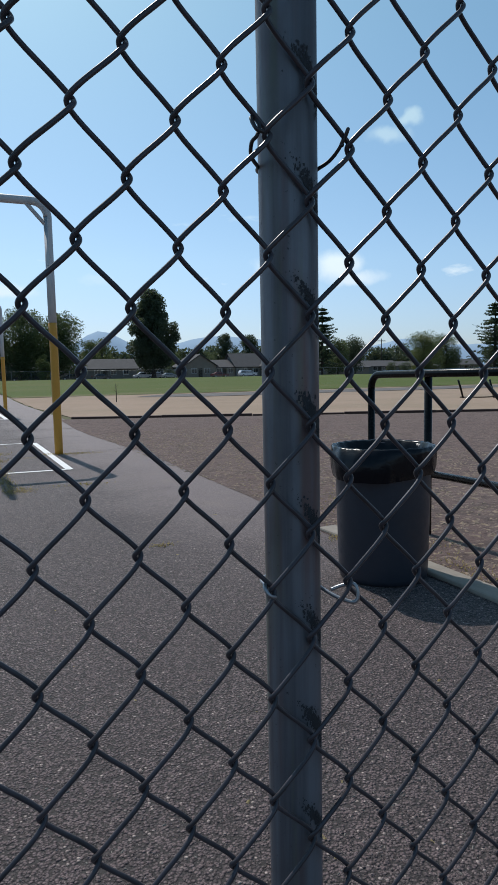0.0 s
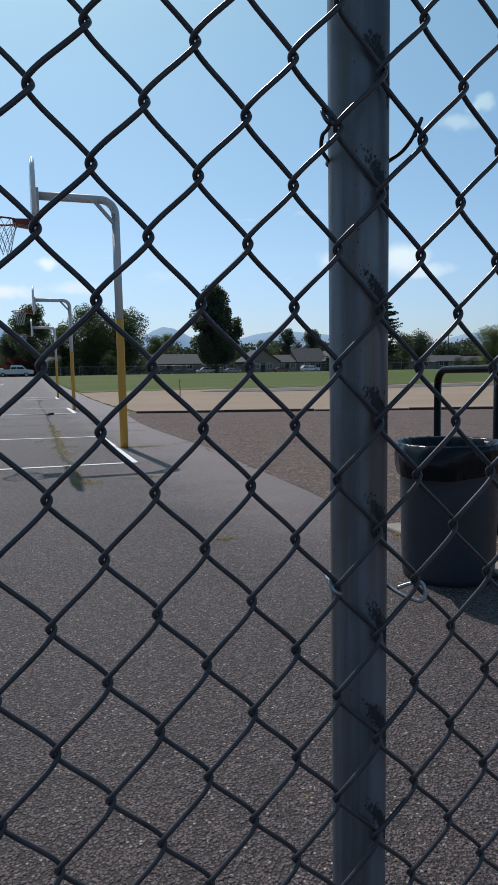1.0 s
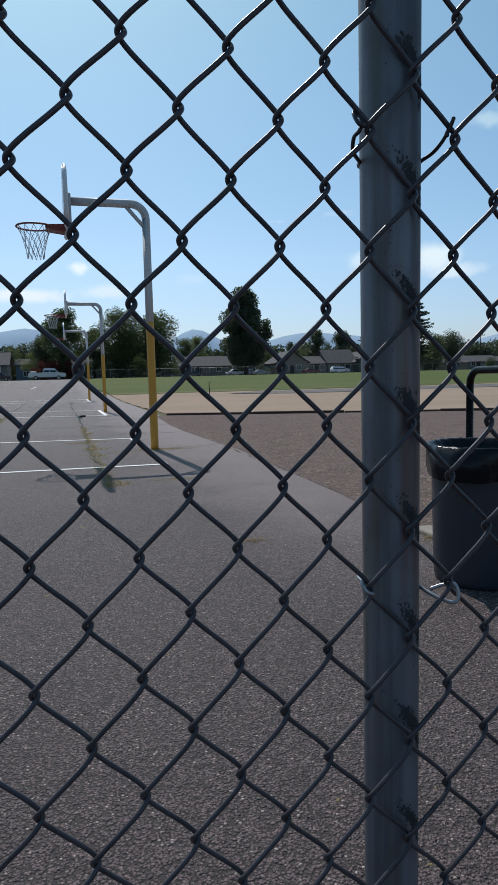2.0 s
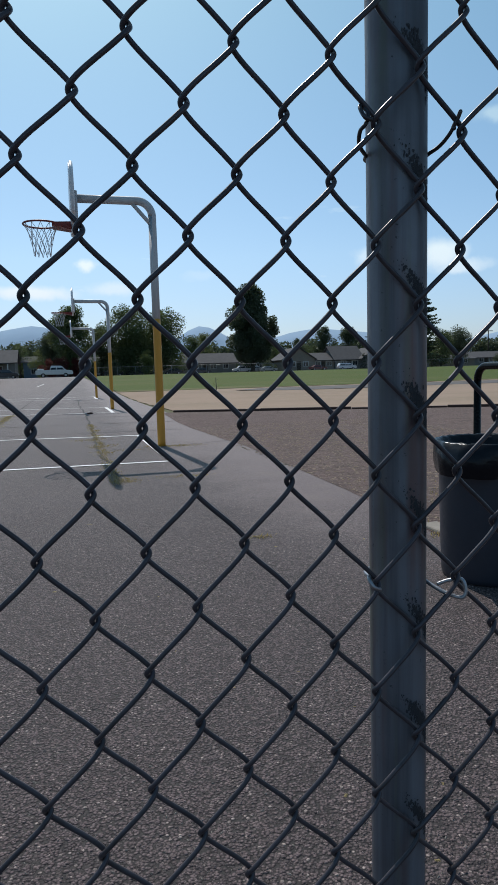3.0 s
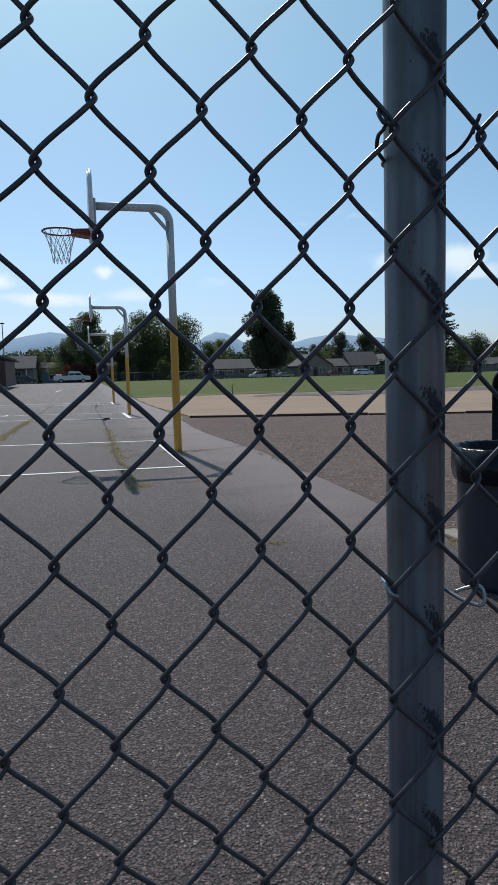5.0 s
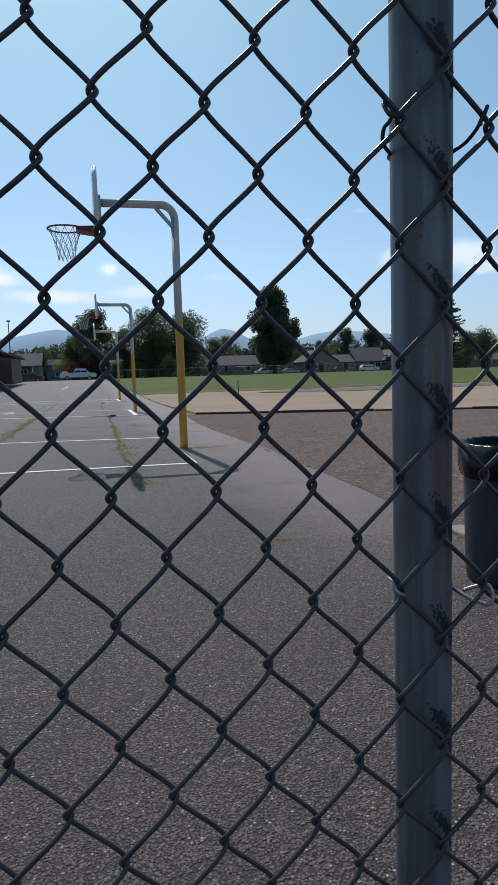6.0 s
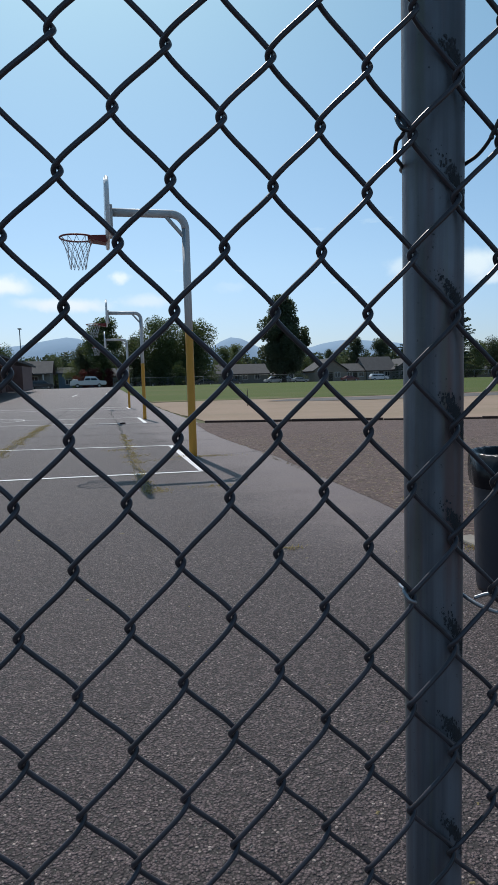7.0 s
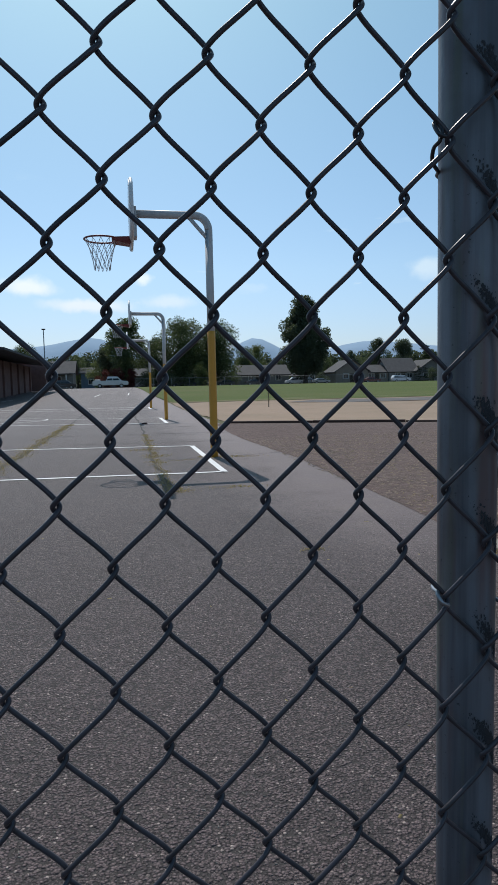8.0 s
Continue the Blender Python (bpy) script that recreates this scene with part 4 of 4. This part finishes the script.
house(far(-8.2, 73.5), 8.4, 7, 2.7, 2.0, SIDING_GREY, "grey single-storey house with a white-posted porch", porch=True)
house(far(-3.2, 96), 9.0, 7, 3.6, 1.2, plain("blue-grey siding", (0.10, 0.14, 0.19), 0.8, 0, 0.2, 1.2), "blue-grey house behind the shrubs", windows=3)
house(far(3.4, 88), 9.0, 7, 2.5, 1.5, SIDING_GREY, "low grey house behind trees")
house(far(10.5, 90), 9.0, 7, 2.5, 1.6, SIDING, "low tan house behind trees")
house(far(18.2, 88), 10.4, 8, 2.3, 2.0, SIDING_GREY, "low grey house with a long roof", windows=3)
house(far(25.6, 90), 5.2, 7, 2.3, 1.5, SIDING, "small tan garage house", True, 1)
house(far(30.5, 88), 7.2, 8, 2.6, 2.5, SIDING, "tan single-storey house with a front gable", True, 2)
house(far(34.6, 89), 6.4, 7, 2.4, 1.6, SIDING, "tan house wing with a low roof")
house(far(38.4, 89), 6.6, 8, 2.4, 3.0, SIDING_GREY, "grey house with a steep shingled roof", False, 2)
house(far(42.2, 88), 6.6, 8, 2.5, 2.4, SIDING_GREY, "grey house with a front gable", True, 2)
house(far(50.0, 90), 7.0, 7, 2.3, 1.6, SIDING_GREY, "low grey house beside the conifer")
house(far(57.0, 90), 8.6, 7, 2.0, 0.9, SIDING, "low tan house with a shallow roof")
house(far(63.3, 91), 9.6, 7, 2.2, 1.4, SIDING_GREY, "low grey house with a long roof", windows=3)
house(far(72.0, 93), 12.0, 7, 2.2, 1.2, SIDING, "low tan house behind the light green tree", windows=3)
house(far(80.5, 91), 9.0, 7, 2.3, 1.5, SIDING_GREY, "low grey house behind the conifer")

# ---- school building ----
BRICK = plain("brown brick wall", (0.19, 0.115, 0.105), 0.9, 0, 0.3, 2.0, 0.4)
FASCIA = plain("dark fascia and roofing", (0.035, 0.034, 0.036), 0.8, 0, 0.25, 2.0, 0.2)
school = thing("school_building", (-13.4, 58, rise(52)), "long low brown brick school building with a dark roof", "building")
part("wall", box(-9, 3.1, -16, 17, -0.8, 3.3), BRICK, school)
part("roof", gable_roof(12.2, 33, 3.42, 0.7, 0.12, False), FASCIA, school, "dark low-pitched roof")
for i in range(9):
    y = -15.6 + i * 3.9
    part("pier", box(3.1, 3.28, y, y + 0.5, -0.8, 3.28, 0.02), BRICK, school)
annex = thing("brick_annex", (-11.2, 80, rise(80)), "low brown brick annex at the end of the school", "building")
part("wall", box(-3, 2.4, -4, 6, -0.5, 3.0), BRICK, annex)
part("roof", box(-3.2, 2.6, -4.2, 6.2, 3.0, 3.25, 0.03), FASCIA, annex)

# ---- cars ----
RUBBER = plain("black tyre rubber", (0.012, 0.012, 0.012), 0.85, 0, 0.15, 20)
ALLOY = plain("grey alloy rim", (0.35, 0.35, 0.36), 0.35, 0.8, 0.15, 20)


def car_paint(name, color):
    m = Mat(name, color, 0.3, 0.0, 0.5)
    m.mix(m.ramp(m.noise(3.0, 4), 0.4, 0.75, 0, 0.3), tuple(c * 0.7 for c in color))
    m.b.inputs["Coat Weight"].default_value = 0.6
    return m.m


CAR_WHITE, CAR_DARK = car_paint("white car paint", (0.6, 0.61, 0.62)), car_paint("dark car paint", (0.025, 0.027, 0.035))
CAR_SILVER, CAR_RED = car_paint("silver car paint", (0.33, 0.34, 0.36)), car_paint("dark red car paint", (0.12, 0.02, 0.02))
HEAD = plain("clear headlight plastic", (0.55, 0.56, 0.56), 0.2, 0, 0.1, 20)
TAIL = plain("red tail light plastic", (0.25, 0.01, 0.01), 0.25, 0, 0.1, 20)


def prism(profile, half, inset=0.0, top_from=0.9):
    """A body from a side profile (x, z); points above top_from lean inwards."""
    bm = bmesh.new()
    sides = []
    for s in (-1, 1):
        sides.append([bm.verts.new((x, s * (half - (inset if z > top_from else 0)), z)) for x, z in profile])
    bm.faces.new(sides[0])
    bm.faces.new(sides[1][::-1])
    n = len(profile)
    for i in range(n):
        j = (i + 1) % n
        bm.faces.new((sides[0][j], sides[0][i], sides[1][i], sides[1][j]))
    bmesh.ops.recalc_face_normals(bm, faces=bm.faces)
    bmesh.ops.bevel(bm, geom=bm.edges[:], offset=0.045, segments=2, affect="EDGES")
    return bm


def vehicle(name, at, turn, paint, style, label, category="car"):
    g = thing(name, at, label, category, "vehicles along the street", turn)
    # shrunk to fit how large they look in the camera's view
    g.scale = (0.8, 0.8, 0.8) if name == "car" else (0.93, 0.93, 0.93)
    if style == "pickup":
        L, half = 5.6, 0.95
        prof = [(-2.8, 0.45), (2.75, 0.45), (2.8, 0.85), (2.7, 1.05), (1.75, 1.14), (1.1, 1.8), (-0.45, 1.83), (-0.65, 1.16), (-2.8, 1.13)]
        glass = [((-0.55, 1.2), (-0.4, 1.7), (0.3, 1.71), (0.3, 1.2)), ((0.38, 1.2), (0.38, 1.71), (1.02, 1.69), (1.5, 1.2))]
    elif style == "van":
        L, half = 4.9, 0.92
        prof = [(-2.4, 0.4), (2.4, 0.4), (2.45, 0.8), (2.2, 1.0), (1.5, 1.1), (0.7, 1.72), (-1.9, 1.76), (-2.35, 1.15), (-2.45, 0.8)]
        glass = [((-2.1, 1.12), (-1.85, 1.62), (-0.6, 1.64), (-0.6, 1.12)), ((-0.5, 1.12), (-0.5, 1.64), (0.62, 1.62), (1.25, 1.12))]
    else:
        L, half = 4.5, 0.88
        prof = [(-2.25, 0.4), (2.2, 0.4), (2.25, 0.7), (2.1, 0.86), (1.1, 0.96), (0.4, 1.42), (-0.9, 1.44), (-1.65, 1.0), (-2.2, 0.95)]
        glass = [((-1.4, 0.98), (-0.88, 1.35), (-0.25, 1.36), (-0.25, 0.98)), ((-0.17, 0.98), (-0.17, 1.36), (0.36, 1.34), (0.9, 0.98))]
    part("body", prism(prof, half, 0.14, 1.2), paint, g)
    for s in (-1, 1):
        for q in glass:
            bm = bmesh.new()
            a = [bm.verts.new((x, s * (half + 0.012 - (0.14 if z > 1.25 else 0.0)), z)) for x, z in q]
            b = [bm.verts.new((x, s * (half - 0.03 - (0.14 if z > 1.25 else 0.0)), z)) for x, z in q]
            bm.faces.new(a)
            bm.faces.new(b[::-1])
            for i in range(4):
                j = (i + 1) % 4
                bm.faces.new((a[j], a[i], b[i], b[j]))
            bmesh.ops.recalc_face_normals(bm, faces=bm.faces)
            part("side_window", bm, PANE, g)
        part("headlight", box(L / 2 - 0.14, L / 2 + 0.02, s * half * 0.75 - 0.15, s * half * 0.75 + 0.15, 0.68, 0.84, 0.02), HEAD, g)
        part("tail_light", box(-L / 2 - 0.02, -L / 2 + 0.06, s * half * 0.82 - 0.1, s * half * 0.82 + 0.1, 0.75, 0.95, 0.02), TAIL, g)
        for x in (-L * 0.3, L * 0.3):
            w = part("wheel", ([(px + x, s * (half - 0.1) + (0.11 if k_ else -0.11) * 1.0, pz + 0.34) for k_ in (0, 1) for px, pz in [(0.34 * math.cos(radians(a)), 0.34 * math.sin(radians(a))) for a in range(0, 360, 20)]],
                               [tuple(range(18)), tuple(range(35, 17, -1))] + [(i, (i + 1) % 18, 18 + (i + 1) % 18, 18 + i) for i in range(18)]), RUBBER, g, "black tyre")
            part("wheel_rim", ([(px + x, s * (half + 0.025 + (0.005 if k_ else -0.05)), pz + 0.34) for k_ in (0, 1) for px, pz in [(0.2 * math.cos(radians(a)), 0.2 * math.sin(radians(a))) for a in range(0, 360, 30)]],
                               [tuple(range(12)), tuple(range(23, 11, -1))] + [(i, (i + 1) % 12, 12 + (i + 1) % 12, 12 + i) for i in range(12)]), ALLOY, w)
    return g


truck = vehicle("pickup_truck", far(-1.45, 64), 0, CAR_WHITE, "pickup", "white four-door pickup truck parked beyond the lot", "truck")
part("bed_load", box(-2.5, -1.6, -0.4, 0.4, 1.1, 1.38, 0.08), TRIM, truck)
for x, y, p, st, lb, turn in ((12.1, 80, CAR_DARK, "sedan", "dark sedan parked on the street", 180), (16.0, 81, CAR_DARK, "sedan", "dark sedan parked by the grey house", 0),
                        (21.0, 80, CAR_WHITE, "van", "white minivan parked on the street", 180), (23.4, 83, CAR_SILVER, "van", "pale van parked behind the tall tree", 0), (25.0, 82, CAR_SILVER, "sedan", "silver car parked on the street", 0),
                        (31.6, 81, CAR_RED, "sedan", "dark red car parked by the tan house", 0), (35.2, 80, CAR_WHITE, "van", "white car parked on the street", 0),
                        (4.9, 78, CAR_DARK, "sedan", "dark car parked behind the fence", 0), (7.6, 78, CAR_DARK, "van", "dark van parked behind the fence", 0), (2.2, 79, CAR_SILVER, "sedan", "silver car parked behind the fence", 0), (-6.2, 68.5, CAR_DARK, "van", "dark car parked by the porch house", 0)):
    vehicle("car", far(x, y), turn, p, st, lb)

# ---- poles ----
GALV = plain("galvanised steel", (0.22, 0.23, 0.24), 0.5, 0.6, 0.2, 6)
lp = thing("light_pole", far(-7.2, 62), "thin dark light pole beside the parking lot", "light pole")
part("pole", tube([(0, 0, -0.1), (0, 0, 4), (0, 0, 8.4)], [0.09, 0.08, 0.06], 10), GALV, lp, "", True)
part("lamp_head", box(-0.25, 0.25, -0.15, 0.35, 8.35, 8.5, 0.03), FASCIA, lp)
up = thing("utility_pole", far(67.3, 95), "wooden utility pole with a crossarm", "utility pole")
part("pole", tube([(0, 0, -0.1), (0, 0, 9.6)], [0.16, 0.11], 9), BARK, up, "", True)
part("crossarm", box(-1.3, 1.3, -0.07, 0.07, 8.9, 9.05, 0.01), BARK, up)
for q in (-1.1, -0.5, 0.5, 1.1):
    part("insulator", box(q - 0.05, q + 0.05, -0.05, 0.05, 9.05, 9.22, 0.01), CONCRETE, up)

# ---- fence along the far edge of the field ----
ff = thing("field_fence", (0, 110, rise(110)), "low galvanised chain-link fence along the field", "fence")
x = 1.5
while x < 75:
    part("fence_post", tube([(x, 0, -0.1), (x, 0, 1.5)], 0.035, 6), GALV, ff, "", True)
    x += 3.0
part("top_rail", tube([(1.5, 0, 1.48), (75, 0, 1.48)], 0.025, 6), GALV, ff, "", True)
mesh_pieces = []
for i in range(0, 294):
    x = 1.5 + i * 0.25
    mesh_pieces.append(tube([(x, 0.03, 0.05), (x + 0.7, 0.03, 1.45)], 0.0035, 3))
    mesh_pieces.append(tube([(x + 0.7, 0.036, 0.05), (x, 0.036, 1.45)], 0.0035, 3))
tagged(part("fence_mesh", joined(*mesh_pieces), GALV, ff), "", "", "", "stuff")

# ---- sapling stake and leaning bars in the field ----
stake = thing("stake", (6.75, 30.8, rise(30.8)), "thin dark stake with twigs standing in the sand", "stake")
part("stick", tube([(0, 0, -0.1), (0.01, 0, 0.4), (0, 0.02, 0.85)], [0.025, 0.02, 0.012], 7), BARK, stake, "", True)
part("twigs", joined(*[limb((0, 0, z), (0.18 * math.cos(a), 0.18 * math.sin(a), z + 0.14), 0.006, 0.002) for z, a in ((0.3, 0.5), (0.45, 2.4), (0.6, 4.0), (0.7, 5.5), (0.5, 1.2))]), BARK, stake, "", True)
rack = thing("bike_rack", (19.05, 20.9, 0.0), "black steel rack with leaning bars in the sand", "bike rack")
for q in (0.0, 0.85, 1.75):
    part("leaning_bar", tube([(q * 1.1, -q * 0.9, -0.05), (q * 1.1 - 0.22, -q * 0.9 - 0.1, 0.36), (q * 1.1 - 0.42, -q * 0.9 - 0.16, 0.74)], 0.04, 8), BLACK_PIPE, rack, "", True)
part("ground_bar", tube(smooth_path([(-0.1, 0.1, 0.03), (0.6, -0.5, 0.02), (1.2, -1.0, 0.05), (1.9, -1.5, 0.03), (2.4, -1.9, 0.1)]), 0.022, 8), BLACK_PIPE, rack, "", True)

# ---- cracks and weeds in the asphalt ----
CRACK = plain("dark filled crack", (0.022, 0.02, 0.019), 0.9, 0, 0.3, 30, 0.5)


def crack(points, width, label="dark filled crack in the asphalt"):
    pts = smooth_path([(x, y, 0) for x, y in points], 24)
    verts, faces = [], []
    for i, p in enumerate(pts):
        d = pts[min(i + 1, len(pts) - 1)] - pts[max(i - 1, 0)]
        d = d / (np.linalg.norm(d) + 1e-9)
        wob = 0.05 * noise.noise(Vector((p[0] * 2, p[1] * 2, 5)))
        w_ = width * (0.6 + 0.8 * abs(noise.noise(Vector((p[0] * 5, p[1] * 5, 9)))))
        for s in (-1, 1):
            x, y = p[0] - d[1] * (wob + s * w_ / 2), p[1] + d[0] * (wob + s * w_ / 2)
            verts.append((x, y, rise(y) + 0.004))
        if i:
            k = 2 * i
            faces.append((k - 2, k - 1, k + 1, k))
    tagged(part("crack", (verts, faces), CRACK), label, "crack", "cracks in the asphalt", "structure")


crack([(0.34, 5.9), (0.30, 7.2), (0.26, 10), (0.30, 14), (0.27, 19), (0.2, 25), (0.2, 31)], 0.045)
crack([(-1.75, 7.6), (-1.73, 9), (-1.70, 13), (-1.72, 18), (-1.8, 28), (-1.8, 34)], 0.055)
crack([(-5, 14.9), (-2, 14.4), (0.3, 14.2), (2.1, 13.9)], 0.05)
crack([(-4, 17.3), (-1, 16.9), (0.3, 16.8), (2.0, 16.5)], 0.055)
crack([(-1.5, 12.0), (0.2, 11.8), (1.9, 11.7)], 0.035)
crack([(-6, 27.5), (-2, 27), (2.0, 26.4)], 0.08)
crack([(0.4, 8.75), (1.3, 8.9), (2.2, 9.2)], 0.02)


def weeds(name, spots, label):
    """Tufts of thin blades: spots are rows of (x, y, spread x, spread y, blades, height)."""
    verts, faces = [], []
    for x, y, sx, sy, n, h in spots:
        for _ in range(n):
            px, py = rng.gauss(x, sx), rng.gauss(y, sy)
            a, lean, hh = rng.uniform(0, 6.28), rng.uniform(0.4, 1.8), 0.6 * h * rng.uniform(0.4, 1.2)
            w_ = 0.002 + 0.0006 * y ** 0.5
            dx, dy = math.cos(a), math.sin(a)
            z = rise(py) + 0.002
            k = len(verts)
            verts += [(px - dy * w_, py + dx * w_, z), (px + dy * w_, py - dx * w_, z), (px + dx * lean * hh * 0.5 + dy * w_ * 0.7, py + dy * lean * hh * 0.5 - dx * w_ * 0.7, z + hh * 0.7),
                      (px + dx * lean * hh, py + dy * lean * hh, z + hh * (1.0 if lean < 0.8 else 0.75)), (px + dx * lean * hh * 0.5 - dy * w_ * 0.7, py + dy * lean * hh * 0.5 + dx * w_ * 0.7, z + hh * 0.7)]
            faces += [(k, k + 1, k + 2, k + 4), (k + 4, k + 2, k + 3)]
    tagged(part(name, (verts, faces), WEED), label, "weeds", "", "stuff")


weeds("crack_weeds", [(0.30 + 0.02 * math.sin(i * 1.7), 5.9 + i * 0.32, 0.028 + 0.015 * (i % 3), 0.11, 45 if i % 4 else 110, 0.03) for i in range(26)] +
      [(0.40, 5.95, 0.07, 0.10, 150, 0.03), (0.30, 6.55, 0.05, 0.15, 120, 0.03), (0.98, 6.0, 0.14, 0.05, 170, 0.022), (0.62, 8.6, 0.2, 0.06, 90, 0.02), (0.2, 10.4, 0.16, 0.1, 160, 0.03), (0.3, 9.3, 0.12, 0.1, 140, 0.03)], "dry yellow weeds growing along a crack")
weeds("crack_weeds", [(-1.74 + 0.04 * math.sin(i), 7.4 + i * 0.36, 0.05 + 0.025 * (i % 3), 0.15, 110, 0.03) for i in range(34)], "dry yellow weeds growing along a crack")
weeds("pole_weeds", [(1.3, 8.85, 0.16, 0.06, 180, 0.03), (1.0, 8.95, 0.08, 0.05, 70, 0.03), (1.5, 8.75, 0.2, 0.05, 80, 0.02), (1.0, 3.38, 0.035, 0.025, 70, 0.02)], "dry weeds round the foot of the pole")
weeds("kerb_weeds", [(2.03, 2.95, 0.05, 0.12, 160, 0.035), (2.2, 2.2, 0.06, 0.2, 160, 0.03), (2.35, 2.75, 0.08, 0.2, 120, 0.03), (2.6, 4.2, 0.2, 0.5, 200, 0.03)], "sparse dry weeds beside the kerb")

bm = bmesh.new()
bmesh.ops.create_icosphere(bm, subdivisions=3, radius=1.0)
for v in bm.verts:
    n_ = 1 + 0.35 * noise.noise(v.co * 1.7)
    v.co = Vector((v.co.x * 0.085 * n_, v.co.y * 0.07 * n_, max(0.0, 0.02 + v.co.z * 0.03 * n_)))
lump = part("debris_lump", bm, TIMBER, None, "", True)
lump.location = (0.42, 18.4, 0.0)
tagged(lump, "small dark lump of debris lying on the court", "debris")

# ---- loose grit and bark chips ----
def scatter(name, count, area, size, mat, label, flat=0.5, seed=3):
    r_ = random.Random(seed)
    x0, x1, y0, y1 = area
    verts, faces = [], []
    for _ in range(count):
        px, py = r_.uniform(x0, x1), y0 + (y1 - y0) * r_.random() ** 1.6
        s = size * r_.uniform(0.4, 1.4)
        a = r_.uniform(0, 6.28)
        ln = r_.uniform(0.8, 1.9)
        ca, sa = math.cos(a), math.sin(a)
        k = len(verts)
        z = rise(py) + (0.004 if px > 2.0 else 0.0)
        for ux, uy, uz in ((-1, -0.5, 0), (1, -0.6, 0), (0.9, 0.6, 0), (-0.9, 0.5, 0), (-0.5, -0.2, 1), (0.6, -0.25, 1), (0.4, 0.3, 1)):
            ux *= ln
            verts.append((px + s * (ux * ca - uy * sa), py + s * (ux * sa + uy * ca), z - 0.001 + s * flat * uz * r_.uniform(0.7, 1.1)))
        faces += [(k, k + 1, k + 5, k + 4), (k + 1, k + 2, k + 6, k + 5), (k + 2, k + 3, k + 4, k + 6), (k + 3, k, k + 4), (k + 4, k + 5, k + 6)]
    tagged(part(name, (verts, faces), mat), label, "debris", "", "stuff")


GRIT = Mat("pale grit", (0.25, 0.22, 0.19), 0.9, 0, 0.3)
GRIT.island_tint((0.09, 0.08, 0.075), 0, 0.9)
CHIP = Mat("bark chips", (0.26, 0.2, 0.155), 0.95, 0, 0.2)
CHIP.island_tint((0.30, 0.23, 0.16), 0, 0.8)
scatter("loose_grit", 5200, (-1.6, 1.95, 0.3, 5.0), 0.0034, GRIT.m, "small pale stones and grit loose on the asphalt", 0.7)
scatter("bark_chips", 9000, (2.12, 6.0, 1.0, 12.0), 0.014, CHIP.m, "scattered brown bark chips on the soil", 0.35, 5)
scatter("dry_leaves", 60, (-1.2, 1.9, 0.5, 4.5), 0.009, WEED, "few dry leaf bits on the asphalt", 0.25, 9)

def aggregate(count, seed=21):
    """Stones of the asphalt standing proud of the binder, thinning out with distance."""
    r_ = np.random.RandomState(seed)
    y = 0.55 + 4.2 * r_.random_sample(count) ** 1.9
    x = -1.5 + 3.4 * r_.random_sample(count)
    keep = (x < 0.9 + 0.7 * r_.random_sample(count)) | (y < 2.2 + 1.5 * r_.random_sample(count))
    x, y = x[keep], y[keep]
    n = len(x)
    size = r_.uniform(0.0011, 0.0034, n) * r_.choice([0.7, 1.0, 1.0, 1.25], n)
    turn_, length = r_.uniform(0, 2 * np.pi, n), r_.uniform(0.85, 1.5, n)
    shape = np.array([(-1, -0.6, 0), (0.1, -0.95, 0), (1, -0.45, 0), (0.8, 0.65, 0), (-0.75, 0.75, 0), (-0.45, -0.25, 1), (0.5, -0.2, 1), (0.1, 0.4, 1)])
    p = shape[None] * r_.uniform(0.75, 1.2, (n, 8, 3)) * size[:, None, None]
    p[:, :, 0] *= length[:, None]
    p[:, :, 2] *= r_.uniform(0.35, 0.8, n)[:, None]
    ca, sa = np.cos(turn_)[:, None], np.sin(turn_)[:, None]
    verts = np.stack([x[:, None] + p[:, :, 0] * ca - p[:, :, 1] * sa, y[:, None] + p[:, :, 0] * sa + p[:, :, 1] * ca, p[:, :, 2] - 0.0006], 2).reshape(-1, 3)
    side = [(0, 1, 5), (1, 6, 5), (1, 2, 6), (2, 3, 6), (3, 7, 6), (3, 4, 7), (4, 5, 7), (4, 0, 5), (5, 6, 7)]
    faces = (np.arange(n)[:, None, None] * 8 + np.array(side)[None]).reshape(-1, 3)
    tagged(part("asphalt_stones", (verts.tolist(), faces.tolist()), STONE.m), "dark and grey stones standing out of the rough asphalt", "gravel", "", "stuff")


STONE = Mat("asphalt aggregate", (0.065, 0.050, 0.047), 0.8, 0, 0.3)
STONE.island_tint((0.22, 0.168, 0.16), 0, 0.95)
STONE.mix(STONE.ramp(STONE.noise(420.0, 3), 0.45, 0.7, 0, 0.6), (0.05, 0.04, 0.038))
aggregate(95000)

# ---- far hills ----
def hills(name, y, x0, x1, peaks, base, label):
    n = 160
    verts, faces = [], []
    for i in range(n + 1):
        x = x0 + (x1 - x0) * i / n
        h = base + sum(a * math.exp(-((x - c) / w) ** 2) for c, w, a in peaks) + 5 * noise.noise(Vector((x * 0.006, y, 0))) + 2 * noise.noise(Vector((x * 0.03, y, 1)))
        for d, q in ((0, 0.0), (120, 0.45), (260, 0.8), (420, 1.0), (900, 0.2)):
            verts.append((x * (1 + d / y), y + d, -5 + q * (h * (1 + d / y) + 5)))
    for i in range(n):
        for q in range(4):
            k = i * 5 + q
            faces.append((k, k + 5, k + 6, k + 1))
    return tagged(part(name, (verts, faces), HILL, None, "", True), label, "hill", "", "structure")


hills("backdrop_hills", 1800, -1500, 3200, [(357, 75, 58), (680, 170, 45), (-63, 100, 40), (-190, 150, 34), (-430, 170, 26), (1380, 170, 42), (1750, 200, 30), (900, 120, 25)], 78, "wooded hills on the skyline with painted blue haze")
